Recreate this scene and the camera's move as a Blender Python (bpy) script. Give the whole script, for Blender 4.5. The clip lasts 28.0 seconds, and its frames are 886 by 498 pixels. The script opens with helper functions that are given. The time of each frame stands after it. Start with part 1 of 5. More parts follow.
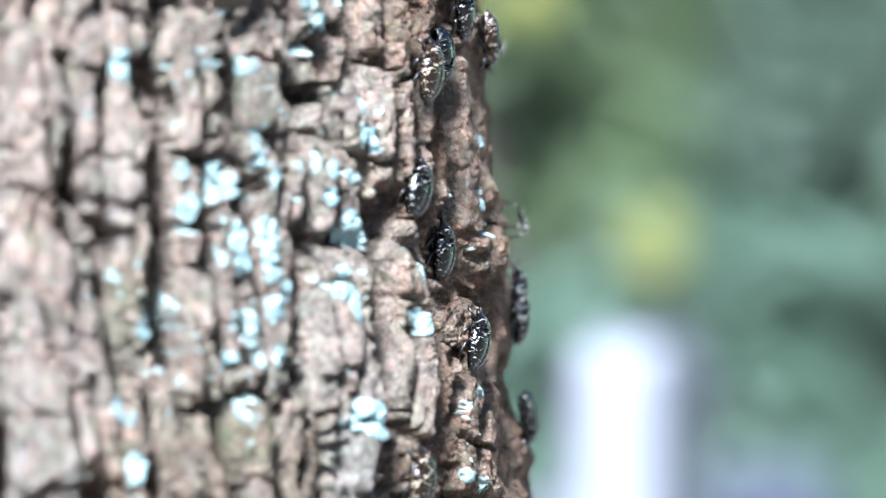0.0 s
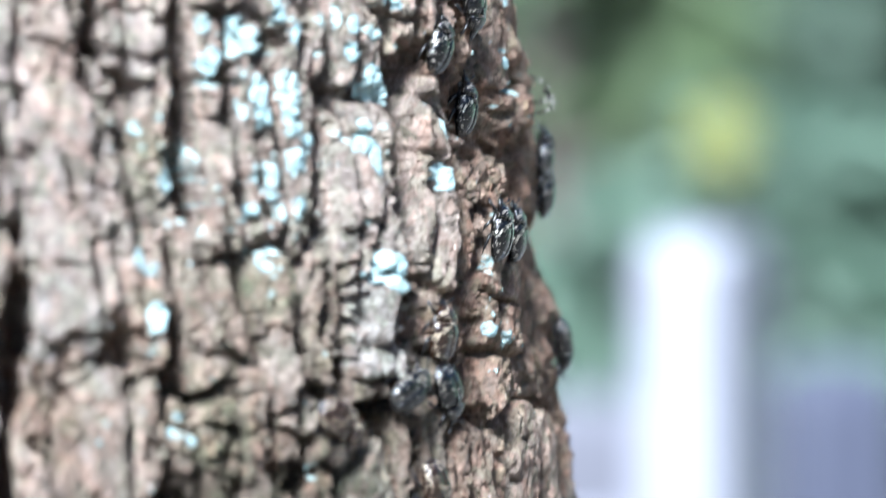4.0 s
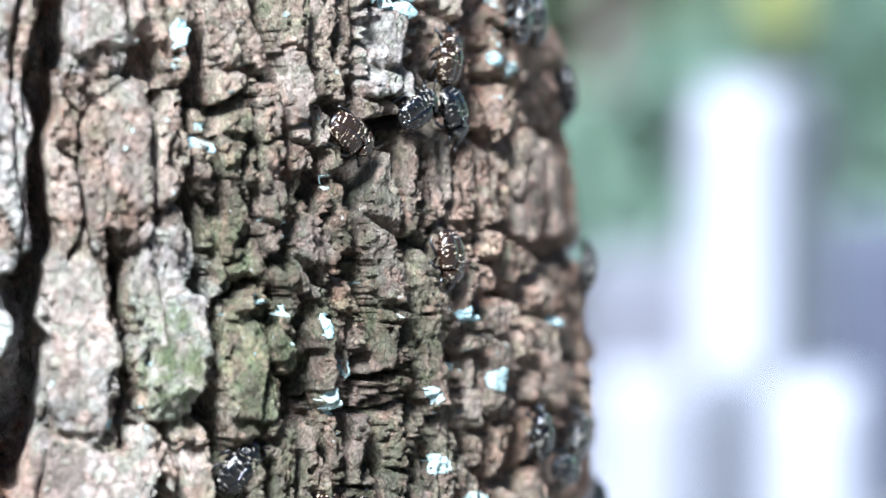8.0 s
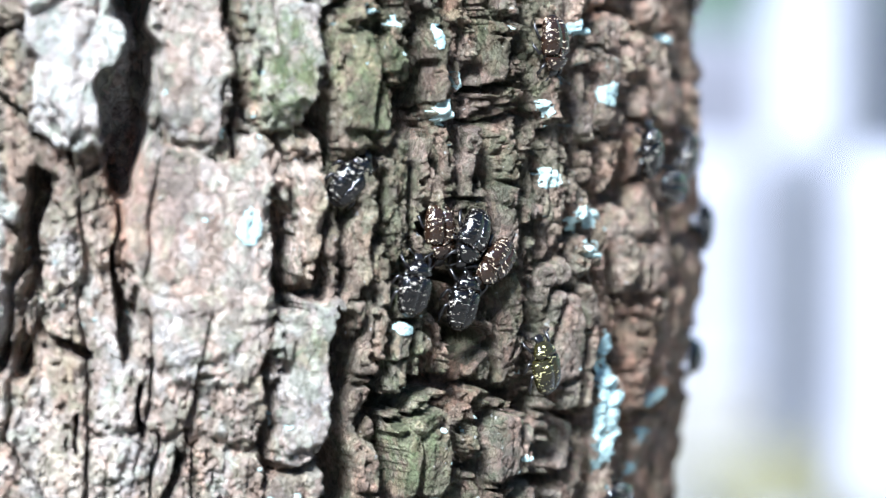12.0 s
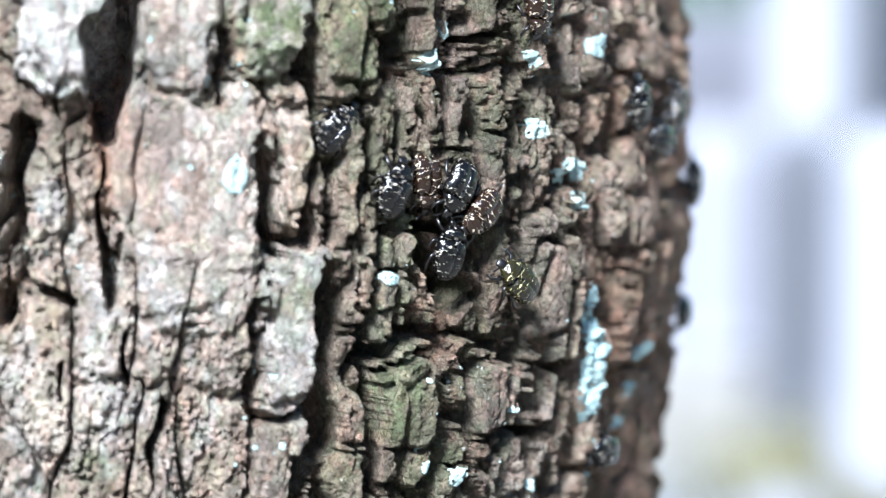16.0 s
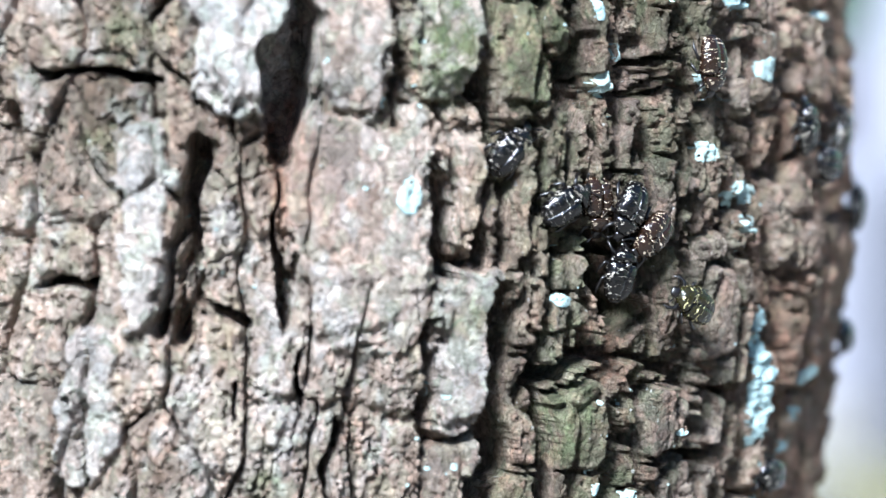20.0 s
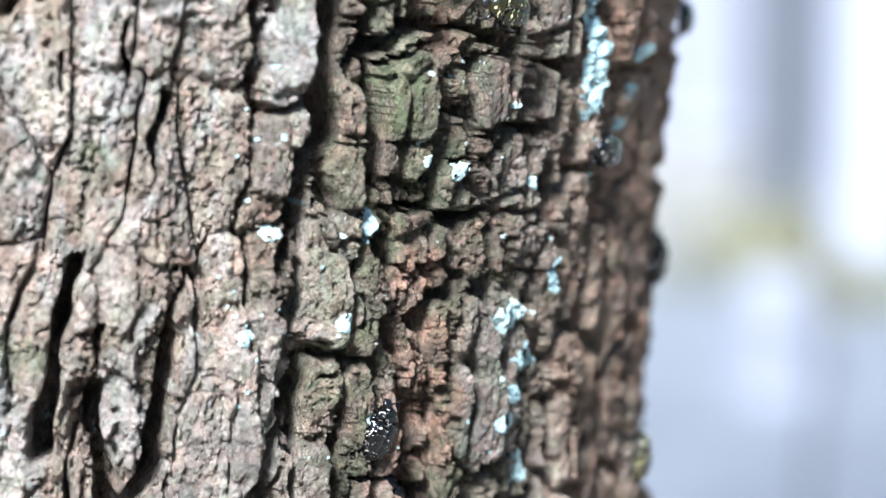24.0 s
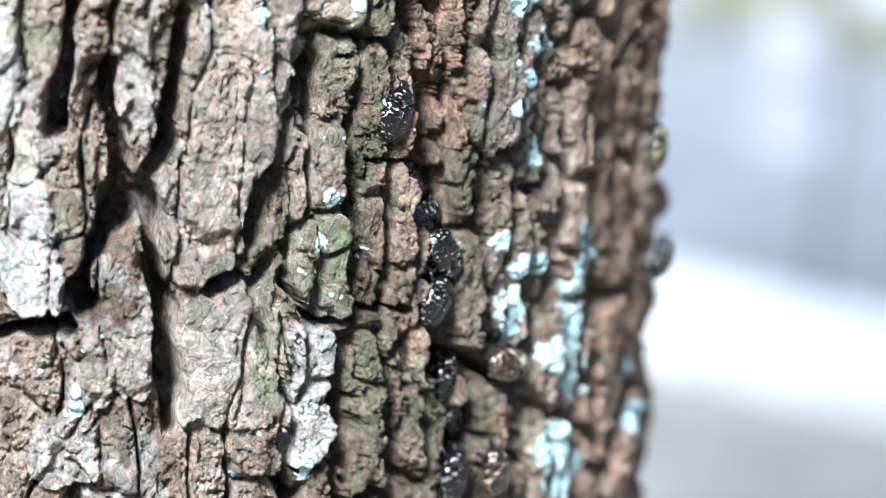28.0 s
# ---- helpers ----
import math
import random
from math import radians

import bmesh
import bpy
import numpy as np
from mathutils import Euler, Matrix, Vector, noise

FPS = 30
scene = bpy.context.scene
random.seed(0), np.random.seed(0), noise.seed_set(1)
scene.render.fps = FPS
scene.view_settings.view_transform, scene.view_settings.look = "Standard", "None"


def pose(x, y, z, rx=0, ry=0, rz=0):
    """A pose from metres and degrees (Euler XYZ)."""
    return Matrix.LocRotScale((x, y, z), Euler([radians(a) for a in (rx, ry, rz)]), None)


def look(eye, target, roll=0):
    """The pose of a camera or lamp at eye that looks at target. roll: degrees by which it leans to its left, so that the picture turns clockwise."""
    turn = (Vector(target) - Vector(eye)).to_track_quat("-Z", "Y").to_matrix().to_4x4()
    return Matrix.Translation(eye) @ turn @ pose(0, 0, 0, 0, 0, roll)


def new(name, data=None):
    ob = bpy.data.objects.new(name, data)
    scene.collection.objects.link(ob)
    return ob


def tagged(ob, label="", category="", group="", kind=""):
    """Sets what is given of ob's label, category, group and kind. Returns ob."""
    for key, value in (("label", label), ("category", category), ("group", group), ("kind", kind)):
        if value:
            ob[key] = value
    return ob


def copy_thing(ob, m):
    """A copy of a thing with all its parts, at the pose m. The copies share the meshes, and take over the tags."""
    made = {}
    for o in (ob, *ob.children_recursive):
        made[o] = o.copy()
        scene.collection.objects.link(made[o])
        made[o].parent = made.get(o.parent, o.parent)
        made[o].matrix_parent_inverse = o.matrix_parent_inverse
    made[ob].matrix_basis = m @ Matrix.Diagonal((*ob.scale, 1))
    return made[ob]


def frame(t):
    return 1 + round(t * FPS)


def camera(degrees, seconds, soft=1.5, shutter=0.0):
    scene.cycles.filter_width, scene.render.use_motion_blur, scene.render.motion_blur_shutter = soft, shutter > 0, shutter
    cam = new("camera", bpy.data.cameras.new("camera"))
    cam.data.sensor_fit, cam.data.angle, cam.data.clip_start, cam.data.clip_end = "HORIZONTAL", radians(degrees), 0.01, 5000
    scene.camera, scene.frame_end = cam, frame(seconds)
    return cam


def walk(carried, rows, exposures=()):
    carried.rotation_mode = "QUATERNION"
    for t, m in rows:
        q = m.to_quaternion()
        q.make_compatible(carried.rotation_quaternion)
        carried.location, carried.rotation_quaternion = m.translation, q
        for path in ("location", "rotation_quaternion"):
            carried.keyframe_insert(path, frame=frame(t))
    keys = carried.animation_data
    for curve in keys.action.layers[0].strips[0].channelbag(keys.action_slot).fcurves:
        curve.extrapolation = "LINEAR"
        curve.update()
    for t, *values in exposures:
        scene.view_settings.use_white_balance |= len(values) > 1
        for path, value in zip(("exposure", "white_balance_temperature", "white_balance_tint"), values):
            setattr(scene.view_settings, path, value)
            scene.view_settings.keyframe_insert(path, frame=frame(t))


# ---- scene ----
# One tree trunk seen from a hand's reach, crowded with flower chafers. Bark places are given
# as (s, z): millimetres round the trunk from its front line, and millimetres above the ground.
FOCUS = 1.200
cam = camera(16.0, 28.0, soft=1.25, shutter=0.5)
cam.data.dof.use_dof = True
cam.data.dof.focus_distance = FOCUS
cam.data.dof.aperture_fstop = 3.8
walk(cam, [
    (0.0, pose(0.0035, -1.3103, 1.5007, 91.995, 0, -10.047) @ pose(0, 0, 0, 0, 0, -0.017)),
    (0.5, pose(0.0061, -1.3103, 1.5002, 91.980, 0, -9.673) @ pose(0, 0, 0, 0, 0, 0.155)),
    (1.0, pose(0.0086, -1.3103, 1.4997, 91.941, 0, -9.524) @ pose(0, 0, 0, 0, 0, 0.234)),
    (1.5, pose(0.0113, -1.3103, 1.4993, 92.263, 0, -9.362) @ pose(0, 0, 0, 0, 0, 0.104)),
    (2.0, pose(0.0139, -1.3103, 1.4988, 92.243, 0, -9.272) @ pose(0, 0, 0, 0, 0, -0.031)),
    (2.5, pose(0.0165, -1.3103, 1.4983, 92.153, 0, -9.089) @ pose(0, 0, 0, 0, 0, 0.000)),
    (3.0, pose(0.0191, -1.3103, 1.4977, 91.979, 0, -9.021) @ pose(0, 0, 0, 0, 0, -0.068)),
    (3.5, pose(0.0191, -1.3103, 1.4969, 91.596, 0, -8.974) @ pose(0, 0, 0, 0, 0, 0.096)),
    (4.0, pose(0.0198, -1.3252, 1.4835, 90.197, 0, -8.745) @ pose(0, 0, 0, 0, 0, -0.103)),
    (4.5, pose(0.0202, -1.3401, 1.4704, 89.559, 0, -7.105) @ pose(0, 0, 0, 0, 0, 0.040)),
    (6.5, pose(0.0191, -1.4078, 1.4444, 87.525, 0, -8.504) @ pose(0, 0, 0, 0, 0, -0.216)),
    (7.0, pose(0.0224, -1.4078, 1.4394, 87.647, 0, -8.548) @ pose(0, 0, 0, 0, 0, -0.287)),
    (7.5, pose(0.0259, -1.4079, 1.4346, 87.709, 0, -8.096) @ pose(0, 0, 0, 0, 0, -0.106)),
    (8.0, pose(0.0293, -1.4079, 1.4297, 87.778, 0, -7.612) @ pose(0, 0, 0, 0, 0, 0.004)),
    (8.5, pose(0.0261, -1.4071, 1.4252, 87.759, 0, -7.333) @ pose(0, 0, 0, 0, 0, 0.038)),
    (9.0, pose(0.0229, -1.4062, 1.4208, 86.781, 0, -7.046) @ pose(0, 0, 0, 0, 0, -0.106)),
    (9.5, pose(0.0197, -1.4054, 1.4164, 86.188, 0, -6.574) @ pose(0, 0, 0, 0, 0, 0.138)),
    (10.0, pose(0.0165, -1.4046, 1.4120, 85.079, 0, -6.515) @ pose(0, 0, 0, 0, 0, 0.079)),
    (10.5, pose(0.0132, -1.4037, 1.4075, 84.758, 0, -6.501) @ pose(0, 0, 0, 0, 0, -0.069)),
    (11.0, pose(0.0100, -1.4029, 1.4031, 84.436, 0, -6.528) @ pose(0, 0, 0, 0, 0, -0.069)),
    (11.5, pose(0.0108, -1.4028, 1.4016, 83.921, 0, -6.450) @ pose(0, 0, 0, 0, 0, -0.199)),
    (13.5, pose(0.0143, -1.4029, 1.3954, 84.270, 0, -6.359) @ pose(0, 0, 0, 0, 0, -0.081)),
    (14.0, pose(0.0150, -1.4029, 1.3939, 84.453, 0, -6.452) @ pose(0, 0, 0, 0, 0, -0.029)),
    (14.5, pose(0.0158, -1.4028, 1.3924, 84.358, 0, -6.758) @ pose(0, 0, 0, 0, 0, -0.023)),
    (15.0, pose(0.0167, -1.4028, 1.3909, 84.081, 0, -6.822) @ pose(0, 0, 0, 0, 0, 0.079)),
    (15.5, pose(0.0175, -1.4028, 1.3895, 83.693, 0, -6.464) @ pose(0, 0, 0, 0, 0, 0.088)),
    (16.0, pose(0.0184, -1.4028, 1.3879, 83.613, 0, -6.368) @ pose(0, 0, 0, 0, 0, 0.048)),
    (16.5, pose(0.0193, -1.4028, 1.3864, 83.605, 0, -6.356) @ pose(0, 0, 0, 0, 0, 0.140)),
    (17.0, pose(0.0201, -1.4029, 1.3848, 84.265, 0, -6.155) @ pose(0, 0, 0, 0, 0, 0.050)),
    (17.5, pose(0.0155, -1.4029, 1.3846, 84.474, 0, -5.500) @ pose(0, 0, 0, 0, 0, -0.060)),
    (18.0, pose(0.0107, -1.4029, 1.3844, 84.540, 0, -5.008) @ pose(0, 0, 0, 0, 0, 0.082)),
    (18.5, pose(0.0060, -1.4029, 1.3843, 84.230, 0, -4.529) @ pose(0, 0, 0, 0, 0, 0.051)),
    (19.0, pose(0.0012, -1.4029, 1.3841, 84.213, 0, -4.246) @ pose(0, 0, 0, 0, 0, 0.053)),
    (19.5, pose(-0.0036, -1.4029, 1.3840, 84.260, 0, -4.112) @ pose(0, 0, 0, 0, 0, 0.017)),
    (20.0, pose(-0.0085, -1.4029, 1.3838, 84.216, 0, -4.536) @ pose(0, 0, 0, 0, 0, 0.105)),
    (20.5, pose(-0.0031, -1.4029, 1.3814, 84.368, 0, -4.759) @ pose(0, 0, 0, 0, 0, 0.126)),
    (22.5, pose(0.0184, -1.4028, 1.3721, 82.988, 0, -6.978) @ pose(0, 0, 0, 0, 0, 0.087)),
    (23.0, pose(0.0168, -1.4028, 1.3642, 81.790, 0, -7.279) @ pose(0, 0, 0, 0, 0, 0.057)),
    (23.5, pose(0.0152, -1.4027, 1.3564, 80.248, 0, -7.286) @ pose(0, 0, 0, 0, 0, -0.010)),
    (24.0, pose(0.0137, -1.4027, 1.3483, 79.929, 0, -6.550) @ pose(0, 0, 0, 0, 0, -0.069)),
    (24.5, pose(0.0122, -1.4027, 1.3402, 79.733, 0, -6.458) @ pose(0, 0, 0, 0, 0, -0.164)),
    (25.0, pose(0.0108, -1.4027, 1.3322, 79.007, 0, -5.488) @ pose(0, 0, 0, 0, 0, -0.135)),
    (25.5, pose(0.0111, -1.4026, 1.3301, 77.507, 0, -5.345) @ pose(0, 0, 0, 0, 0, -0.024)),
    (26.0, pose(0.0113, -1.4025, 1.3279, 75.764, 0, -6.266) @ pose(0, 0, 0, 0, 0, -0.222)),
    (26.5, pose(0.0115, -1.4025, 1.3254, 75.663, 0, -6.673) @ pose(0, 0, 0, 0, 0, 0.055)),
    (27.0, pose(0.0118, -1.4025, 1.3230, 75.522, 0, -7.000) @ pose(0, 0, 0, 0, 0, 0.009)),
    (27.5, pose(0.0123, -1.4025, 1.3206, 75.463, 0, -6.271) @ pose(0, 0, 0, 0, 0, 0.032)),
    (28.0, pose(0.0126, -1.4025, 1.3180, 75.554, 0, -6.304) @ pose(0, 0, 0, 0, 0, 0.174)),
], exposures=((0.0, 2.15, 5420, 7), (5.0, 2.18, 5420, 7), (8.0, 2.20, 5420, 7), (10.0, 2.32, 5420, 7), (11.0, 2.27, 5420, 7), (14.0, 2.12, 5470, 7),
              (17.0, 2.10, 5470, 7), (20.0, 2.01, 5420, 7), (23.0, 2.05, 5470, 7), (28.0, 2.11, 5540, 7)))

# ---- light ----
SUN_AT = Vector((-0.29, -0.635, 0.715)).normalized()
world = bpy.data.worlds.new("world")
scene.world = world
world.use_nodes = True
wn = world.node_tree.nodes
sky = wn.new("ShaderNodeTexSky")
sky.sky_type = 'NISHITA'
sky.sun_disc = False
sky.sun_elevation = math.asin(SUN_AT.z)
sky.sun_rotation = math.atan2(SUN_AT.x, SUN_AT.y)
world.node_tree.links.new(sky.outputs[0], wn["Background"].inputs[0])
wn["Background"].inputs[1].default_value = 0.050
sun = new("sun", bpy.data.lights.new("sun", 'SUN'))
sun.data.energy = 5.0
sun.data.angle = radians(16)
sun.data.color = (1.0, 0.97, 0.93)
sun.matrix_world = look(SUN_AT * 10, (0, 0, 0))


# ---- materials ----
def material(name, rough=0.8, metal=0.0):
    m = bpy.data.materials.new(name)
    m.use_nodes = True
    b = m.node_tree.nodes["Principled BSDF"]
    b.inputs["Roughness"].default_value = rough
    b.inputs["Metallic"].default_value = metal
    return m, m.node_tree.nodes, m.node_tree.links, b


def noise_node(n, l, coord, scale, detail=4.0, rough=0.6, stretch=None):
    if stretch:
        mp = n.new("ShaderNodeMapping")
        mp.inputs["Scale"].default_value = stretch
        l.new(coord, mp.inputs[0])
        coord = mp.outputs[0]
    t = n.new("ShaderNodeTexNoise")
    t.inputs["Scale"].default_value = scale
    t.inputs["Detail"].default_value = detail
    t.inputs["Roughness"].default_value = rough
    l.new(coord, t.inputs["Vector"])
    return t.outputs["Fac"]


def ramp(n, l, fac, *stops):
    r = n.new("ShaderNodeValToRGB")
    while len(r.color_ramp.elements) < len(stops):
        r.color_ramp.elements.new(0.5)
    for e, (p, c) in zip(r.color_ramp.elements, stops):
        e.position = p
        e.color = (*c, 1.0) if len(c) == 3 else c
    l.new(fac, r.inputs[0])
    return r.outputs[0]


def mix(n, l, fac, a, b, kind='MIX'):
    x = n.new("ShaderNodeMix")
    x.data_type = 'RGBA'
    x.blend_type = kind
    for sock, v in ((x.inputs[0], fac), (x.inputs[6], a), (x.inputs[7], b)):
        if isinstance(v, (int, float)):
            sock.default_value = v
        elif isinstance(v, tuple):
            sock.default_value = (*v, 1.0)
        else:
            l.new(v, sock)
    return x.outputs[2]


def times(n, l, a, b, op='MULTIPLY'):
    x = n.new("ShaderNodeMath")
    x.operation = op
    x.use_clamp = op == 'MULTIPLY' and b != 2.5
    for sock, v in zip(x.inputs, (a, b)):
        if isinstance(v, (int, float)):
            sock.default_value = v
        else:
            l.new(v, sock)
    return x.outputs[0]


def bump(n, l, b, height, strength, distance):
    k = n.new("ShaderNodeBump")
    k.inputs["Strength"].default_value = strength
    k.inputs["Distance"].default_value = distance
    l.new(height, k.inputs["Height"])
    l.new(k.outputs[0], b.inputs["Normal"])


def voronoi(n, l, coord, scale, feature='F1', stretch=None):
    if stretch:
        mp = n.new("ShaderNodeMapping")
        mp.inputs["Scale"].default_value = stretch
        l.new(coord, mp.inputs[0])
        coord = mp.outputs[0]
    t = n.new("ShaderNodeTexVoronoi")
    t.feature = feature
    t.inputs["Scale"].default_value = scale
    l.new(coord, t.inputs["Vector"])
    return t


def wobble(n, l, coord, scale, amount):
    """The same place, pushed about by noise, so that cells get ragged outlines."""
    t = n.new("ShaderNodeTexNoise")
    t.inputs["Scale"].default_value = scale
    t.inputs["Detail"].default_value = 4
    l.new(coord, t.inputs["Vector"])
    v = n.new("ShaderNodeVectorMath")
    v.operation = 'MULTIPLY_ADD'
    v.inputs[1].default_value = (amount, amount, amount)
    l.new(t.outputs["Color"], v.inputs[0])
    l.new(coord, v.inputs[2])
    return v.outputs[0]


def bark_material():
    m, n, l, b = material("bark", 0.88)
    b.inputs["Specular IOR Level"].default_value = 0.10
    co = n.new("ShaderNodeTexCoord").outputs["Object"]

    def attr(name):
        a = n.new("ShaderNodeAttribute")
        a.attribute_name = name
        return a.outputs["Fac"]
    big = noise_node(n, l, co, 28, 5, 0.65, (1, 1, 0.5))
    fine = noise_node(n, l, co, 420, 6, 0.7)
    grain = noise_node(n, l, co, 900, 4, 0.7, (1, 1, 0.25))
    base = ramp(n, l, big, (0.28, (0.100, 0.076, 0.062)), (0.46, (0.282, 0.234, 0.200)), (0.72, (0.462, 0.398, 0.356)))
    tint = ramp(n, l, attr("tint"), (0.15, (0.58, 0.55, 0.50)), (0.5, (1.0, 0.97, 0.93)), (0.85, (1.40, 1.34, 1.26)))
    base = mix(n, l, 1.0, base, tint, 'MULTIPLY')
    film = times(n, l, attr("film"), ramp(n, l, noise_node(n, l, co, 45, 5, 0.7), (0.25, (0.45, 0.45, 0.45)), (0.6, (1, 1, 1))))
    blotch = ramp(n, l, noise_node(n, l, co, 62, 5, 0.7, (1, 1, 0.6)), (0.43, (0, 0, 0)), (0.56, (1, 1, 1)))
    algae = mix(n, l, big, (0.070, 0.076, 0.046), (0.165, 0.172, 0.112))
    rusty = mix(n, l, big, (0.092, 0.070, 0.055), (0.232, 0.180, 0.148))
    base = mix(n, l, film, base, mix(n, l, blotch, algae, rusty))
    patch = noise_node(n, l, co, 95, 5, 0.7)
    redf = times(n, l, attr("inner"), ramp(n, l, patch, (0.36, (0, 0, 0)), (0.60, (1, 1, 1))))
    base = mix(n, l, redf, base, (0.430, 0.268, 0.195))
    stray = ramp(n, l, noise_node(n, l, co, 60, 4, 0.6), (0.57, (0, 0, 0)), (0.69, (0.7, 0.7, 0.7)))
    base = mix(n, l, stray, base, (0.42, 0.30, 0.235))
    paler = times(n, l, attr("pale"), ramp(n, l, patch, (0.22, (0.15, 0.15, 0.15)), (0.50, (1, 1, 1))))
    base = mix(n, l, paler, base, (0.63, 0.615, 0.60))
    mossf = times(n, l, attr("moss"), ramp(n, l, noise_node(n, l, co, 140, 6, 0.75), (0.36, (0, 0, 0)), (0.57, (1, 1, 1))))
    base = mix(n, l, mossf, base, (0.185, 0.215, 0.12))
    speck = ramp(n, l, fine, (0.36, (0.28, 0.26, 0.24)), (0.5, (1, 1, 1)), (0.66, (1.5, 1.47, 1.43)))
    base = mix(n, l, 0.42, base, speck, 'MULTIPLY')
    mottle = ramp(n, l, noise_node(n, l, co, 165, 9, 0.78), (0.34, (0.42, 0.40, 0.37)), (0.5, (1, 1, 1)), (0.66, (1.5, 1.46, 1.4)))
    base = mix(n, l, 0.5, base, mottle, 'MULTIPLY')
    # crumbling grains, each of its own tone, with dark joints
    torn = wobble(n, l, co, 160, 0.010)
    grains = voronoi(n, l, torn, 230, 'F1', (1, 1, 0.75))
    tone = n.new("ShaderNodeSeparateColor")
    l.new(grains.outputs["Color"], tone.inputs[0])
    base = mix(n, l, 0.75, base, ramp(n, l, tone.outputs[0], (0.0, (0.62, 0.62, 0.58)), (0.5, (1, 1, 1)), (1.0, (1.36, 1.30, 1.24))), 'MULTIPLY')
    base = mix(n, l, 0.6, base, ramp(n, l, tone.outputs[1], (0.0, (0.90, 1.02, 0.86)), (0.5, (1, 1, 1)), (1.0, (1.16, 0.98, 0.90))), 'MULTIPLY')
    joint = voronoi(n, l, torn, 150, 'DISTANCE_TO_EDGE', (1, 1, 0.7)).outputs["Distance"]
    base = mix(n, l, 0.45, base, ramp(n, l, joint, (0.0, (0.30, 0.27, 0.24)), (0.09, (1, 1, 1))), 'MULTIPLY')
    dots = ramp(n, l, noise_node(n, l, co, 330, 2, 0.5), (0.70, (0, 0, 0)), (0.76, (0.8, 0.8, 0.8)))
    base = mix(n, l, dots, base, (0.50, 0.50, 0.47))
    l.new(base, b.inputs["Base Color"])
    rough = noise_node(n, l, co, 230, 10, 0.75)
    crumbs = ramp(n, l, joint, (0.0, (0, 0, 0)), (0.16, (1, 1, 1)))
    both = times(n, l, times(n, l, fine, times(n, l, grain, 0.8, 'MULTIPLY'), 'ADD'), times(n, l, rough, 2.5, 'MULTIPLY'), 'ADD')
    both = times(n, l, both, times(n, l, crumbs, 0.45), 'ADD')
    both = times(n, l, both, times(n, l, tone.outputs[2], 0.5), 'ADD')
    bump(n, l, b, both, 1.0, 0.0034)
    return m


def lichen_material():
    m, n, l, b = material("lichen", 0.95)
    co = n.new("ShaderNodeTexCoord").outputs["Object"]
    info = n.new("ShaderNodeObjectInfo")
    f = noise_node(n, l, co, 380, 5, 0.7)
    c = ramp(n, l, f, (0.3, (0.182, 0.265, 0.275)), (0.52, (0.265, 0.37, 0.38)), (0.72, (0.365, 0.465, 0.47)))
    c = mix(n, l, times(n, l, info.outputs["Random"], 0.45), c, (0.330, 0.383, 0.330))
    worn = ramp(n, l, noise_node(n, l, co, 210, 8, 0.75), (0.33, (0.5, 0.47, 0.42)), (0.48, (1, 1, 1)))
    c = mix(n, l, 1.0, c, worn, 'MULTIPLY')
    l.new(c, b.inputs["Base Color"])
    bump(n, l, b, noise_node(n, l, co, 700, 4, 0.7), 0.8, 0.0008)
    return m


def shell_material(name, dark, mark, amount, gloss=0.42, rough=0.10):
    """Dark lacquered wing cases with broken cream flecks lying crosswise."""
    m, n, l, b = material(name, 0.2, 0.0)
    co = wobble(n, l, n.new("ShaderNodeTexCoord").outputs["Object"], 500, 0.0022)
    f = noise_node(n, l, co, 590, 3, 0.75, (0.5, 1.4, 1))
    marks = ramp(n, l, f, (amount, (0, 0, 0)), (amount + 0.025, (1, 1, 1)))
    c = mix(n, l, marks, mix(n, l, noise_node(n, l, co, 200), dark, tuple(v * 2.2 for v in dark)), mark)
    l.new(c, b.inputs["Base Color"])
    l.new(ramp(n, l, marks, (0, (rough, rough, rough)), (1, (0.3, 0.3, 0.3))), b.inputs["Roughness"])
    b.inputs["Specular IOR Level"].default_value = gloss
    bump(n, l, b, noise_node(n, l, co, 260, 3, 0.55, (0.7, 1.4, 1)), 0.6, 0.0016)
    return m


def plain(name, color, rough=0.8, metal=0.0, scale=60, vary=0.35, relief=0.0):
    m, n, l, b = material(name, rough, metal)
    co = n.new("ShaderNodeTexCoord").outputs["Object"]
    f = noise_node(n, l, co, scale, 5, 0.65)
    c = ramp(n, l, f, (0.28, tuple(v * (1 - vary) for v in color)), (0.72, tuple(min(1, v * (1 + vary)) for v in color)))
    l.new(c, b.inputs["Base Color"])
    if relief:
        bump(n, l, b, f, 0.7, relief)
    return m


BARK = bark_material()
LICHEN = lichen_material()
BLACK_SHELL = shell_material("black_shell", (0.0014, 0.0012, 0.0012), (0.36, 0.32, 0.27), 0.61)
BRONZE_SHELL = shell_material("bronze_shell", (0.008, 0.004, 0.0022), (0.58, 0.48, 0.36), 0.60)
GREEN_SHELL = shell_material("green_shell", (0.007, 0.006, 0.0016), (0.56, 0.50, 0.26), 0.61)
# the flecks on this plain black shell are painted wet glints
WET_SHELL = shell_material("wet_black_shell", (0.0012, 0.001, 0.001), (0.36, 0.32, 0.27), 0.615, 0.5, 0.08)
LEG = plain("leg_chitin", (0.003, 0.002, 0.0018), 0.3, 0.0, 600)
STONE = plain("white_stone", (0.208, 0.208, 0.240), 0.7, 0, 9, 0.08, 0.004)
SOIL = plain("soil", (0.172, 0.160, 0.142), 0.95, 0, 2.2, 0.5, 0.03)
PAVING = plain("paving", (0.119, 0.123, 0.134), 0.7, 0, 3.5, 0.2, 0.006)
KERB = plain("kerb_stone", (0.39, 0.385, 0.38), 0.75, 0, 6, 0.08, 0.005)
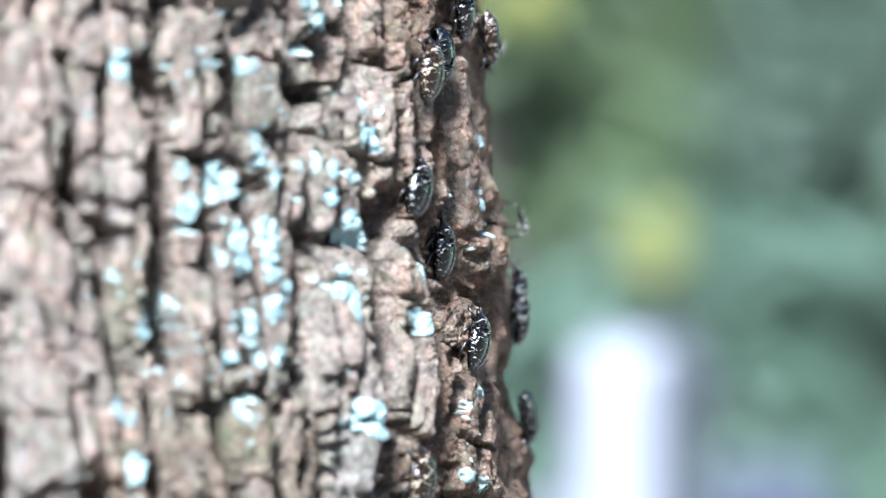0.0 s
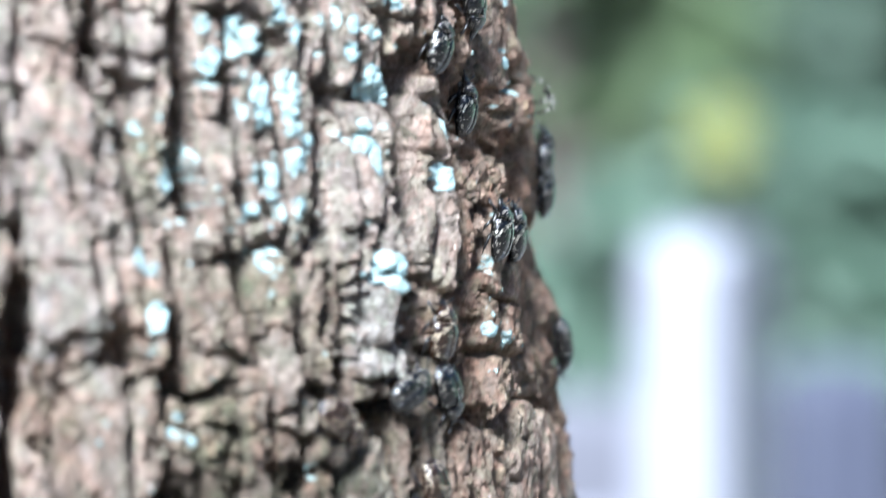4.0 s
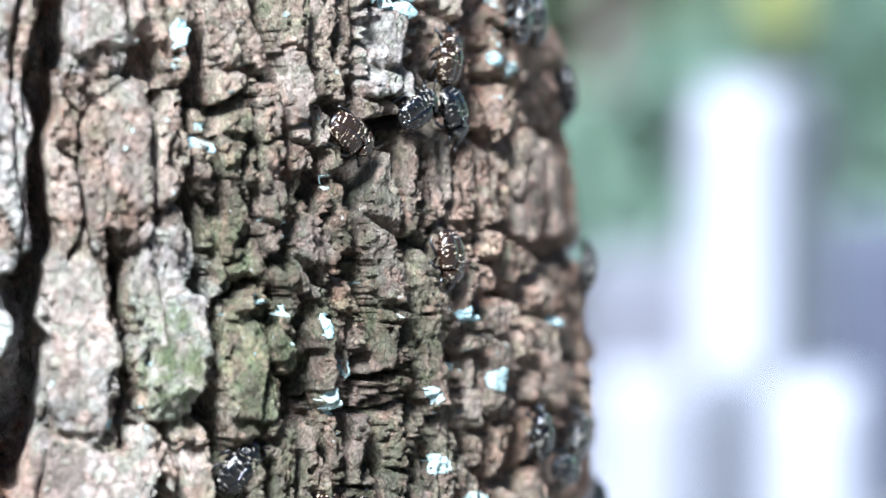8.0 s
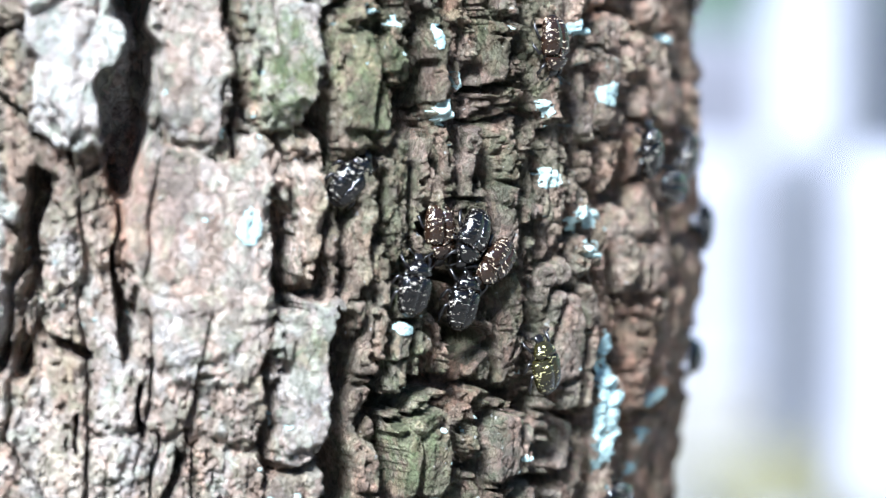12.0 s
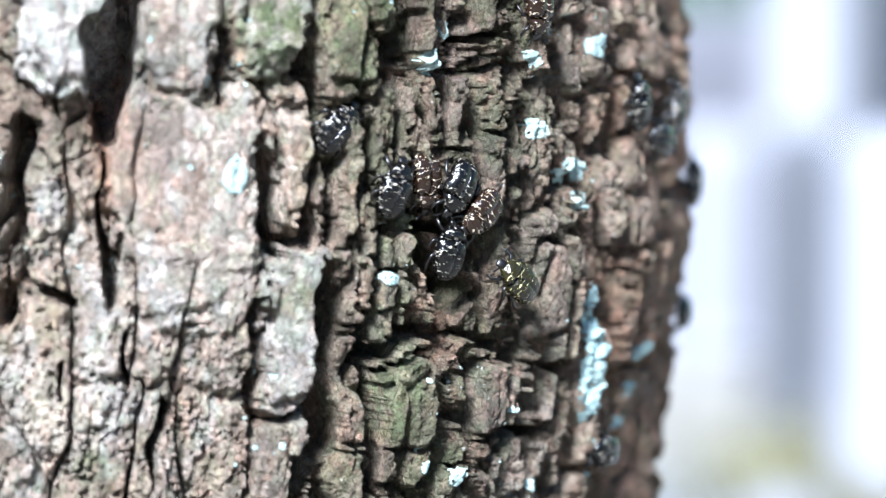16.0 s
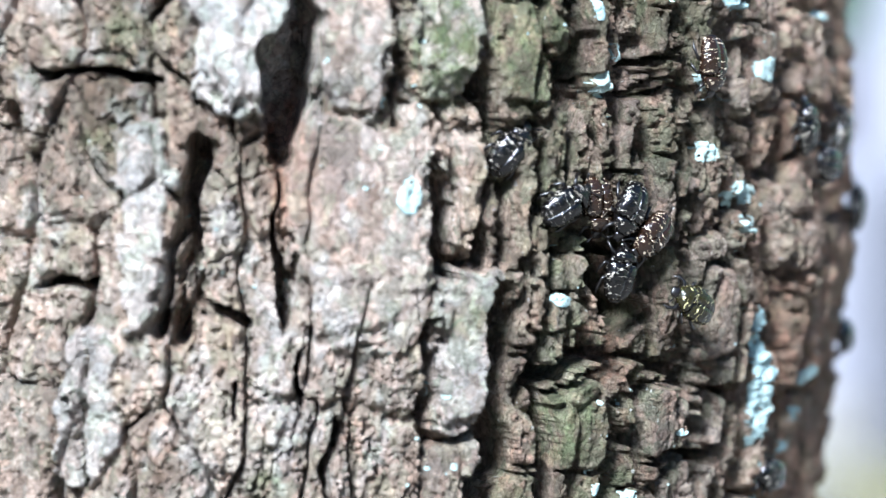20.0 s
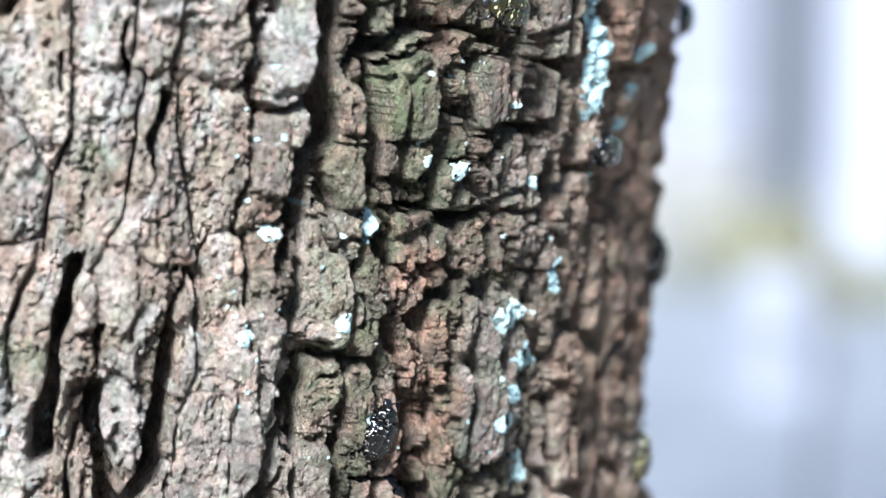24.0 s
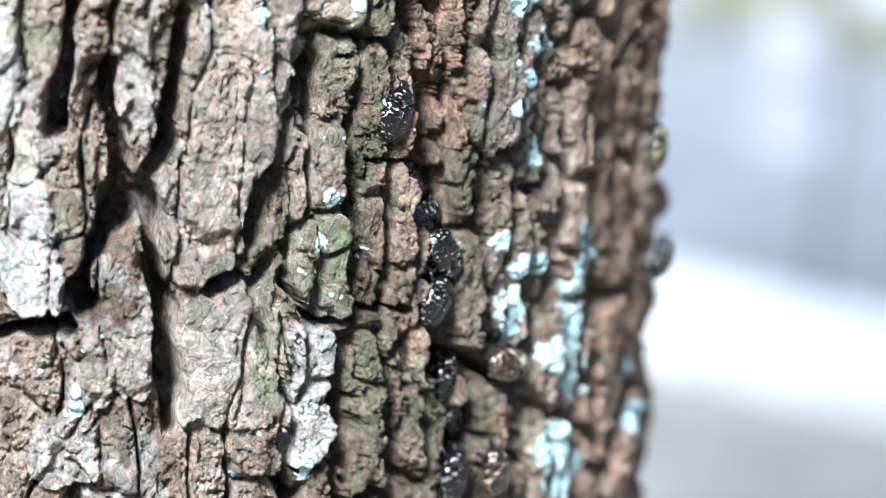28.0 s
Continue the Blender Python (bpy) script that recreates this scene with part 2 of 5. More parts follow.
SLATE = plain("slate_stone", (0.042, 0.045, 0.068), 0.6, 0, 8, 0.25, 0.004)
WOOD = plain("far_bark", (0.085, 0.066, 0.056), 0.9, 0, 12, 0.4, 0.02)


# ---- shared builders ----
def mesh_from(name, verts, faces, mat, smooth=True):
    me = bpy.data.meshes.new(name)
    me.from_pydata([tuple(v) for v in verts], [], [tuple(f) for f in faces])
    if smooth:
        me.polygons.foreach_set("use_smooth", [True] * len(me.polygons))
    me.materials.append(mat)
    me.update()
    return me


def part(name, bm, mat, parent, label="", smooth=True):
    me = bpy.data.meshes.new(name)
    bmesh.ops.recalc_face_normals(bm, faces=bm.faces)
    bm.to_mesh(me)
    bm.free()
    if smooth:
        me.polygons.foreach_set("use_smooth", [True] * len(me.polygons))
    me.materials.append(mat)
    ob = new(name, me)
    ob.parent = parent
    return tagged(ob, label)


def loft(bm, rings, close=True):
    rows = [[bm.verts.new(p) for p in r] for r in rings]
    k = len(rows[0])
    for a, b in zip(rows, rows[1:]):
        for i in range(k):
            bm.faces.new((a[i], a[(i + 1) % k], b[(i + 1) % k], b[i]))
    if close:
        bm.faces.new(rows[0][::-1])
        bm.faces.new(rows[-1])
    return bm


def tube(bm, points, radii, sides=6):
    pts = [Vector(p) for p in points]
    rings = []
    for i, (p, r) in enumerate(zip(pts, radii)):
        d = (pts[min(i + 1, len(pts) - 1)] - pts[max(i - 1, 0)]).normalized()
        u = d.cross(Vector((0.31, 0.17, 0.93))).normalized()
        v = d.cross(u)
        rings.append([p + (u * math.cos(a) + v * math.sin(a)) * r for a in (math.tau * k / sides for k in range(sides))])
    return loft(bm, rings)


# ---- the bark as a relief ----
RADIUS = 260.0                     # mm
AXIS_Z = (0.950, 1.050, 1.150, 1.250, 1.350, 1.450, 1.550, 1.650, 1.750)
AXIS_X = (0.0005, 0.0030, 0.0106, 0.0217, 0.0176, 0.0053, -0.0053, -0.0125, -0.0198)
STEP = 0.68
S0, S1, Z0, Z1 = -140.0, 392.0, 800.0, 1740.0
cols, rows_ = int((S1 - S0) / STEP) + 1, int((Z1 - Z0) / STEP) + 1
GS, GZ = np.meshgrid(S0 + STEP * np.arange(cols), Z0 + STEP * np.arange(rows_))


def axis_x(z):
    return np.interp(z, AXIS_Z, AXIS_X)


def lattice(x, y, seed):
    t = np.random.RandomState(seed).rand(256, 256)
    i, j = np.floor(x).astype(int), np.floor(y).astype(int)
    u, v = x - i, y - j
    u, v = u * u * (3 - 2 * u), v * v * (3 - 2 * v)
    i0, i1, j0, j1 = i & 255, (i + 1) & 255, j & 255, (j + 1) & 255
    return (t[i0, j0] * (1 - u) + t[i1, j0] * u) * (1 - v) + (t[i0, j1] * (1 - u) + t[i1, j1] * u) * v


def fbm(x, y, seed, octaves=4):
    total, amp, norm = 0, 1.0, 0
    for k in range(octaves):
        total = total + amp * (lattice(x * 2 ** k, y * 2 ** k, seed + k) - 0.5)
        norm += amp
        amp *= 0.55
    return total / norm * 2


def smooth(a, b, x):
    t = np.clip((x - a) / (b - a), 0, 1)
    return t * t * (3 - 2 * t)


def cells(x, y, seed):
    """Nearest and second nearest distances, the cell's number and the offset from its centre."""
    t = np.random.RandomState(seed).rand(256, 256, 2)
    i, j = np.floor(x).astype(int), np.floor(y).astype(int)
    f1, f2 = np.full(x.shape, 9.0), np.full(x.shape, 9.0)
    num, ox, oy = np.zeros(x.shape, int), np.zeros(x.shape), np.zeros(x.shape)
    for a in (-1, 0, 1):
        for b in (-1, 0, 1):
            ci, cj = i + a, j + b
            q = t[ci & 255, cj & 255]
            dx, dy = x - ci - 0.15 - 0.7 * q[..., 0], y - cj - 0.15 - 0.7 * q[..., 1]
            d = np.maximum(np.abs(dx), np.abs(dy)) * 0.55 + np.hypot(dx, dy) * 0.45
            near = d < f1
            f2 = np.where(near, f1, np.minimum(f2, d))
            num = np.where(near, (ci & 255) * 256 + (cj & 255), num)
            ox, oy = np.where(near, dx, ox), np.where(near, dy, oy)
            f1 = np.where(near, d, f1)
    return f1, f2, num, ox, oy


def per_cell(num, seed):
    return np.random.RandomState(seed).rand(65536)[num]


# narrow furrowed columns on one flank, broad flaking ridges on the other, knobbly ribs above
def columns(narrow, broad, lo, hi):
    t = np.linspace(-200, 420, 1241)
    w = narrow + (broad - narrow) * (1 - smooth(lo, hi, t))
    w = w * (1 + 0.8 * smooth(180, 290, t))
    u = np.cumsum(0.5 / w)
    return np.interp(GS, t, u - np.interp(90, t, u))


# round the flank the bark breaks into broader pieces
_t = np.linspace(S0, S1, 800)
_w = np.cumsum(np.clip(np.cos(_t / RADIUS) / 0.85, 0.42, 1.0)) * (_t[1] - _t[0])
GSW = np.interp(GS, _t, _w - np.interp(90, _t, _w) + 90)
above = smooth(1455, 1510, GZ)
flank = smooth(175, 255, GS)
# small granules: edges of plates and cracks break along them
_, _, grain_no, _, _ = cells(GSW / 4.4 + 120 + 0.9 * fbm(GSW / 9, GZ / 9, 161, 3), GZ / 8.6 + 120 + 0.9 * fbm(GSW / 9, GZ / 9, 163, 3), 21)
jag_s, jag_z = per_cell(grain_no, 22) - 0.5, per_cell(grain_no, 23) - 0.5
patchy = 0.25 + 1.1 * lattice(GSW / 15 + 33, GZ / 19 + 33, 231)
jag_s, jag_z = jag_s * patchy, jag_z * patchy * (1 - 0.6 * above)
U = columns(15.5, 27.0, 55, 115) * (1 - above) + columns(17.0, 22.0, 90, 150) * above + 60
U = U + 0.42 * fbm(GSW / 34, GZ / 85, 11, 2) + 0.10 * fbm(GSW / 12, GZ / 20, 17, 2)
U_RIM = U + 0.18 * fbm(GSW / 6, GZ / 8, 18, 3) + 0.07 * fbm(GSW / 2.4, GZ / 2.8, 19, 2) + (0.20 - 0.15 * np.maximum(flank, 0.7 * above)) * jag_s
tall = np.cumsum(STEP / (58.0 + 60.0 * smooth(1430, 1530, GZ[:, 0])))[:, None]
V = tall + 7 + 0.16 * fbm(GSW / 30, GZ / 40, 23, 2)
V_RIM = V + 0.05 * fbm(GSW / 6, GZ / 6, 29, 3) + 0.08 * jag_z
f1, f2, PLATE_NO, ox, oy = cells(U, V, 3)
edge = f2 - f1
f1, f2, _, _, _ = cells(U_RIM, V_RIM, 3)
rim = f2 - f1
upright = smooth(0.42, 0.62, np.abs(ox) / (np.abs(ox) + np.abs(oy) + 1e-6))
narrowness = smooth(45, 115, GS)
gap = (0.03 + (0.22 * narrowness + 0.06 * above) * upright) * (1 + 0.8 * np.clip(1.5 * fbm(GSW / 9, GZ / 22, 45, 3), -1, 1))
furrow = (2.0 + 2.2 * narrowness) * (1 - smooth(gap + 0.05, gap + 0.12, rim)) + (1 - smooth(gap, gap + 0.06, edge)) * ((1.8 + 5.7 * narrowness) * (1 - 0.75 * above * (1 - upright)) + (7.0 + 21.0 * narrowness) * upright)
h = -furrow * (1 + 0.35 * above) + 4.6 * (per_cell(PLATE_NO, 5) - 0.5)
h += ox * 9.0 * (per_cell(PLATE_NO, 6) - 0.15) + oy * 4.0 * (per_cell(PLATE_NO, 7) - 0.5) - 1.6 * ox * ox - 6.0 * flank * ox * ox
f1, f2, small_no, ox2, oy2 = cells(U * 1.3 + 40 + 0.12 * fbm(GSW / 3, GZ / 3, 51, 2), GZ / 33.0 + 40 + 0.45 * fbm(GSW / 12, GZ / 14, 53) + 0.10 * fbm(GSW / 3, GZ / 3, 55, 2), 8)
crumb = 0.30 + 0.70 * smooth(0.42, 0.62, lattice(GSW / 30 + 9, GZ / 40 + 9, 61))
h += (1 - 0.35 * flank) * (1 - 0.7 * above) * crumb * (-3.4 * (1 - smooth(0.0, 0.075, f2 - f1)) + 1.6 * (per_cell(small_no, 9) - 0.5) + ox2 * 2.4 * (per_cell(small_no, 10) - 0.5))

# knobs and crumbs into which the narrow columns have split
knob_z = np.cumsum(STEP / (12.5 + 4.0 * smooth(1430, 1530, GZ[:, 0])))[:, None]
f1, f2, knob_no, ox4, oy4 = cells(GSW / 7.2 + 90 + 0.75 * fbm(GSW / 8, GZ / 8, 191, 4), knob_z + 90 + 0.75 * fbm(GSW / 8, GZ / 8, 197, 4), 27)
knobby = (0.15 + 0.60 * np.maximum(narrowness, above)) * (0.45 + 0.55 * smooth(0.35, 0.6, lattice(GSW / 26 + 19, GZ / 34 + 29, 203)))
lengthwise = smooth(0.35, 0.6, np.abs(ox4) / (np.abs(ox4) + np.abs(oy4) + 1e-6))
h += knobby * (-4.8 * (0.3 + 0.7 * lengthwise) * (1 - smooth(0.01, 0.06, f2 - f1)) + 2.0 * (per_cell(knob_no, 28) - 0.5) + 2.6 * ox4 * (per_cell(knob_no, 29) - 0.5) + 1.6 * oy4 * (per_cell(knob_no, 30) - 0.5))


def flakes(field, rise, sharp):
    """Layers of bark that have broken away in steps with ragged rims."""
    level = np.floor(field)
    return rise * (level + smooth(1 - sharp, 1.0, field - level)), level.astype(int)


layer, level = flakes(3.4 * fbm(GSW / 24 + 3, GZ / 60 + 5, 131, 6) + 1.5 * per_cell(PLATE_NO, 18), 2.1, 0.14)
thin, thin_level = flakes(3.0 * fbm(GSW / 9 + 7, GZ / 17 + 2, 141, 5), 0.95, 0.2)
h += (layer + 0.6 * thin) * (1 - 0.35 * above) * (1 - 0.35 * narrowness)
h += 2.0 * fbm(GSW / 20, GZ / 34, 31) + 0.45 * fbm(GSW / 3.2, GZ / 5, 37, 3) + 0.55 * fbm(GSW / 1.7, GZ / 2.0, 39, 2)
f1, f2, chip_no, ox3, oy3 = cells(GSW / 3.3 + 80 + 0.9 * fbm(GSW / 6, GZ / 6, 57, 3), GZ / 6.8 + 80 + 0.9 * fbm(GSW / 6, GZ / 6, 59, 3), 12)
coarse = (1 - 0.45 * above) * 0.35 + 0.65 * smooth(0.35, 0.6, lattice(GSW / 22 + 4, GZ / 22 + 8, 73))
h += coarse * (0.6 + 0.4 * narrowness) * (1 - 0.45 * narrowness - 0.35 * flank + 0.9 * flank * above) * (-(1.3 - 0.9 * narrowness) * (1 - smooth(0.0, 0.14, f2 - f1)) + 1.7 * (per_cell(chip_no, 13) - 0.5) + 1.5 * ox3 * (per_cell(chip_no, 18) - 0.5) + 1.2 * oy3 * (per_cell(chip_no, 20) - 0.5))
h -= 1.5 * (1 - 0.6 * narrowness) * (1 - smooth(0.0, 0.10, np.abs(fbm(GSW / 5 + 31, GZ / 11 + 17, 151, 4))))
h += (1.3 - 0.5 * narrowness) * (per_cell(grain_no, 24) - 0.5) + 5.5 * smooth(250, 310, GS) * fbm(GSW / 30 + 5, GZ / 24, 171, 3)
pits = lattice(GSW / 4.3 + 11, GZ / 5.2 + 13, 67)
h -= (2.0 + 5.0 * narrowness) * smooth(0.89, 0.94, pits)
# the flank term lightens the colour there to make up for missing sun
TINT = 0.20 * flank + 0.35 * per_cell(PLATE_NO, 14) + 0.40 * per_cell((PLATE_NO * 7 + level * 131) % 65536, 15) + 0.25 * per_cell((PLATE_NO * 11 + thin_level * 577) % 65536, 16)
# low front plates lightened in colour for the sun on them
TINT += 0.20 * (1 - smooth(40, 90, GS)) * (1 - smooth(1265, 1310, GZ)) * smooth(1120, 1160, GZ)
TINT += 0.16 * (1 - smooth(110, 150, GS)) * smooth(1385, 1425, GZ)
TINT += 0.10 * above * (1 - smooth(220, 260, GS))
TINT -= 0.11 * smooth(75, 100, GS) * (1 - smooth(165, 200, GS)) * (1 - smooth(1390, 1430, GZ))
PALE, MOSS, INNER = np.zeros_like(h), np.zeros_like(h), np.zeros_like(h)
# a grey-green film of algae on the shadier flank
FILM = 0.8 * smooth(60, 130, GS + 25 * fbm(GSW / 60, GZ / 90, 63)) * (1 - 0.8 * smooth(1405, 1470, GZ + 0.35 * (GS - 90))) * (1 - 0.80 * smooth(165, 230, GS))
# chalky weathered flecks on the broad flakes
PALE += 0.42 * (1 - above) * (1 - smooth(45, 95, GS)) * smooth(0.55, 0.68, 0.6 * lattice(GSW / 9 + 40, GZ / 20 + 40, 181) + 0.4 * lattice(GSW / 3.5 + 7, GZ / 6 + 7, 183))
PALE += 0.16 * (1 - smooth(60, 95, GS)) * smooth(1375, 1410, GZ) * smooth(-0.3, 0.3, fbm(GS / 20, GZ / 40, 241, 3))
INNER += 0.35 * (1 - smooth(60, 95, GS)) * smooth(1375, 1410, GZ)
PALE += 0.30 * smooth(1455, 1510, GZ) * (1 - smooth(190, 240, GS))
# low front plates paled for chalk and for the sun on them
PALE += 0.20 * (1 - smooth(40, 85, GS)) * smooth(1130, 1190, GZ) * (1 - smooth(1265, 1310, GZ)) * smooth(-0.2, 0.3, fbm(GS / 18, GZ / 40, 211, 3))
# reddish bark; on the flank its strength also makes up for missing sun
INNER += 0.62 * smooth(195, 250, GS) + 0.50 * smooth(1455, 1510, GZ) * (1 - smooth(205, 260, GS))
cut = np.zeros_like(h)
WS = GS + 4.5 * fbm(GSW / 16, GZ / 22, 41, 2) + 0.5 * jag_s + 0.9 * fbm(GSW / 6, GZ / 7, 221, 2)
WZ = GZ + 4.5 * fbm(GSW / 16, GZ / 16, 47, 2) + 0.6 * jag_z + 0.9 * fbm(GSW / 6, GZ / 7, 223, 2)
NS = GS + 4.5 * fbm(GSW / 14, GZ / 18, 41, 4) + 3.6 * jag_s + 1.2 * fbm(GSW / 3, GZ / 3, 43, 2)
NZ = GZ + 4.5 * fbm(GSW / 14, GZ / 14, 47, 4) + 2.6 * jag_z + 1.2 * fbm(GSW / 3, GZ / 3, 49, 2)


uneven = np.clip(1.6 * fbm(GSW / 12, GZ / 20, 87, 2), -1, 1.2)
ragged = 0.16 * fbm(GSW / 11, GZ / 14, 83, 4)


def window(s0, s1, z0, z1, margin):
    a, b = int(max(0, (s0 - margin - S0) / STEP)), int(min(cols, (s1 + margin - S0) / STEP + 1))
    c, d = int(max(0, (z0 - margin - Z0) / STEP)), int(min(rows_, (z1 + margin - Z0) / STEP + 1))
    return slice(c, max(c, d)), slice(a, max(a, b))


def fissure(width, depth, *path):
    """A crack along a path, width and depth in mm."""
    for (sa, za), (sb, zb) in zip(path, path[1:]):
        w = window(min(sa, sb), max(sa, sb), min(za, zb), max(za, zb), width + 8)
        dx, dy = sb - sa, zb - za
        for fs, fz, deep, wide in ((WS, WZ, 2.6 * depth, 1.0), (NS, NZ, min(5.0, depth), 1.35)):
            x, y = fs[w] - sa, fz[w] - za
            k = np.clip((x * dx + y * dy) / (dx * dx + dy * dy + 1e-6), 0, 1)
            d = np.hypot(x - k * dx, y - k * dy) / (1 + 0.55 * uneven[w])
            cut[w] = np.maximum(cut[w], deep * (1 - smooth(width * 0.46 * wide, width * 0.64 * wide, d)))


def blob(s, z, a, b, power=2.0):
    w = window(s - a, s + a, z - b, z + b, 0.6 * max(a, b) + 4)
    d = (np.abs((NS[w] - s) / a) ** power + np.abs((NZ[w] - z) / b) ** power) ** (1 / power) + ragged[w]
    return w, d


def plate(s, z, a, b, height, pale):
    """A thick flake of bark that stands out, paled for weathering and caught sun."""
    w, d = blob(s, z, a, b, 4.5)
    lift = 1 - smooth(0.92, 1.02, d)
    h[w] = h[w] * (1 - 0.5 * lift) + (height + 0.5) * lift
    cut[w] = np.maximum(cut[w], (0.7 + 4.3 * narrowness[w]) * smooth(0.99, 1.03, d) * (1 - smooth(1.09, 1.17, d)))
    PALE[w] = np.maximum(PALE[w], 0.86 * pale * lift)


def moss(s, z, a, b, amount):
    w, d = blob(s, z, a, b)
    MOSS[w] = np.maximum(MOSS[w], amount * (1 - smooth(0.5, 1.25, d)))


def inner_bark(s, z, a, b, amount):
    w, d = blob(s, z, a, b)
    INNER[w] = np.maximum(INNER[w], amount * (1 - smooth(0.5, 1.25, d)))


plate(-5, 1355, 19, 32, 5, 1)
plate(26, 1286, 22, 31, 3, 0.25)
plate(72, 1361, 14, 33, 4, 0.5)
plate(74, 1231, 12, 27, 4, 0.6)
plate(49, 1285, 13, 27, 2, 0.4)
plate(99, 1335, 14, 23, 2, 0)
plate(31, 1351, 14, 32, 2, 0.3)
plate(-8, 1341, 19, 24, 5, 1)
plate(-47, 1278, 9, 39, 5, 0.8)
plate(-65, 1210, 11, 31, 4, 0.8)
plate(28, 1276, 25, 37, 3, 0.2)
plate(72, 1229, 10, 31, 4, 0.5)
plate(123, 1201, 15, 22, 3, 0)
plate(168, 1197, 13, 13, 3, 0.1)
plate(85, 1557, 9, 12, 4, 0.5)
plate(60, 1584, 10, 29, 3, 0.4)
plate(89, 1585, 14, 31, 2, 0.2)
plate(120, 1596, 11, 26, 3, 0.3)
plate(180, 1499, 18, 41, 3, 0.4)
plate(221, 1507, 16, 34, 3, 0.3)
plate(56, 1480, 16, 23, 3, 0.4)
plate(67, 1352, 14, 29, 4, 0.6)
plate(18, 1414, 8, 32, 5, 0.8)
plate(180, 1458, 19, 17, 4, 0.6)
plate(165, 1392, 9, 28, 1, 0.1)
plate(103, 1389, 14, 25, 2, 0)
plate(102, 1343, 14, 23, 2, 0)
plate(125, 1191, 14, 26, 3, 0)
plate(168, 1196, 11, 15, 3, 0)
plate(37, 1271, 18, 41, 3, 0.3)
plate(186, 1165, 17, 16, 3, 0.1)
plate(71, 1232, 11, 27, 4, 0.6)
plate(75, 1179, 13, 17, 3, 0.15)
plate(11, 1141, 12, 25, 3, 0.2)
plate(70, 1083, 13, 39, 4, 0.25)
plate(96, 1130, 14, 23, 2, 0.1)
plate(-35, 1095, 12, 25, 4, 0.9)
plate(-18, 1028, 10, 28, 5, 1)
plate(89, 962, 11, 29, 4, 0.9)
plate(55, 1070, 17, 43, 3, 0.25)
plate(95, 1010, 14, 20, 3, 0.1)
plate(-5, 947, 13, 13, 4, 0.6)
plate(118, 976, 10, 14, 3, 0)
plate(57, 977, 22, 27, 2, 0.3)
plate(14, 982, 13, 15, 3, 0.35)
plate(156, 1160, 13, 11, 2, 0.05)
plate(195, 1193, 11, 9, 2, 0.1)
plate(199, 1230, 16, 25, 2, 0.05)
plate(99, 1204, 9, 19, 2, 0)
plate(93, 1242, 9, 13, 2, 0)
plate(115, 1234, 11, 13, 2, 0.05)
plate(75, 1284, 8, 23, 2, 0.05)
plate(46, 1281, 15, 31, 2, 0.2)
plate(202, 1130, 17, 9, 2, 0.1)
plate(137, 1141, 13, 11, 2, 0)
plate(105, 1161, 12, 17, 2, 0)
plate(83, 1186, 8, 13, 3, 0.3)
plate(124, 1028, 13, 20, 2, 0.1)
plate(144, 976, 8, 21, 2, 0.05)
plate(179, 1083, 19, 34, 2, 0.15)
plate(221, 1031, 13, 35, 2, 0.1)
plate(94, 1043, 12, 26, 2, 0.1)
plate(18, 1086, 9, 23, 3, 0.4)
plate(-7, 1097, 10, 12, 2, 0.15)
plate(-16, 1070, 10, 17, 3, 0.3)
plate(46, 1032, 19, 24, 2, 0.2)
plate(48, 971, 13, 20, 2, 0.25)
plate(6, 973, 10, 11, 3, 0.4)
plate(64, 1424, 13, 22, 2, 0.2)
plate(107, 1430, 10, 21, 2, 0)
plate(135, 1441, 9, 17, 2, 0.1)
plate(116, 1409, 7, 15, 2, 0)
plate(131, 1382, 8, 17, 2, 0.1)
plate(161, 1340, 12, 13, 2, 0)
plate(231, 1406, 17, 16, 2, 0.05)
plate(287, 1405, 39, 21, 2, 0.15)
plate(279, 1333, 35, 18, 2, 0.1)
plate(221, 1328, 16, 18, 2, 0.1)
plate(204, 1406, 9, 22, 1, 0.05)
plate(124, 1342, 9, 15, 2, 0)
plate(32, 1349, 12, 35, 2, 0.25)
plate(58, 1514, 12, 29, 2, 0.35)
plate(115, 1515, 8, 28, 2, 0.2)
plate(139, 1561, 8, 5, 3, 0.4)
plate(238, 1586, 14, 19, 2, 0.25)
plate(283, 1585, 19, 34, 1, 0.1)
plate(274, 1486, 20, 17, 1, 0.1)
plate(171, 1562, 12, 18, 2, 0.3)
plate(149, 1593, 12, 12, 3, 0.4)
plate(88, 1612, 15, 12, 2, 0.4)
plate(176, 1511, 12, 16, 2, 0.4)
plate(230, 1537, 17, 15, 2, 0.3)
plate(206, 1591, 14, 17, 2, 0.4)
plate(71, 1354, 14, 22, 2, 0.3)
plate(95, 1341, 10, 27, 2, 0)
plate(74, 1288, 9, 21, 2, 0.1)
plate(109, 1249, 13, 13, 2, 0.05)
plate(166, 1281, 12, 17, 1, 0.05)
plate(191, 1242, 17, 25, 2, 0.05)
plate(234, 1337, 18, 24, 1, 0.1)
plate(254, 1268, 22, 23, 2, 0.15)
plate(130, 1340, 10, 19, 1, 0)
plate(147, 1308, 10, 15, 1, 0.05)
moss(69, 1344, 13, 23, 0.9)
moss(98, 1347, 18, 29, 0.6)
moss(93, 1381, 14, 17, 0.5)
moss(104, 1426, 14, 19, 0.4)
moss(68, 1342, 15, 25, 1)
moss(102, 1335, 16, 25, 0.8)
moss(91, 1298, 18, 17, 0.4)
moss(117, 1263, 15, 21, 0.4)
moss(58, 1363, 11, 12, 0.5)
moss(64, 1339, 17, 18, 0.9)
moss(103, 1336, 19, 21, 0.8)
moss(70, 1242, 9, 13, 0.6)
moss(113, 1290, 15, 25, 0.4)
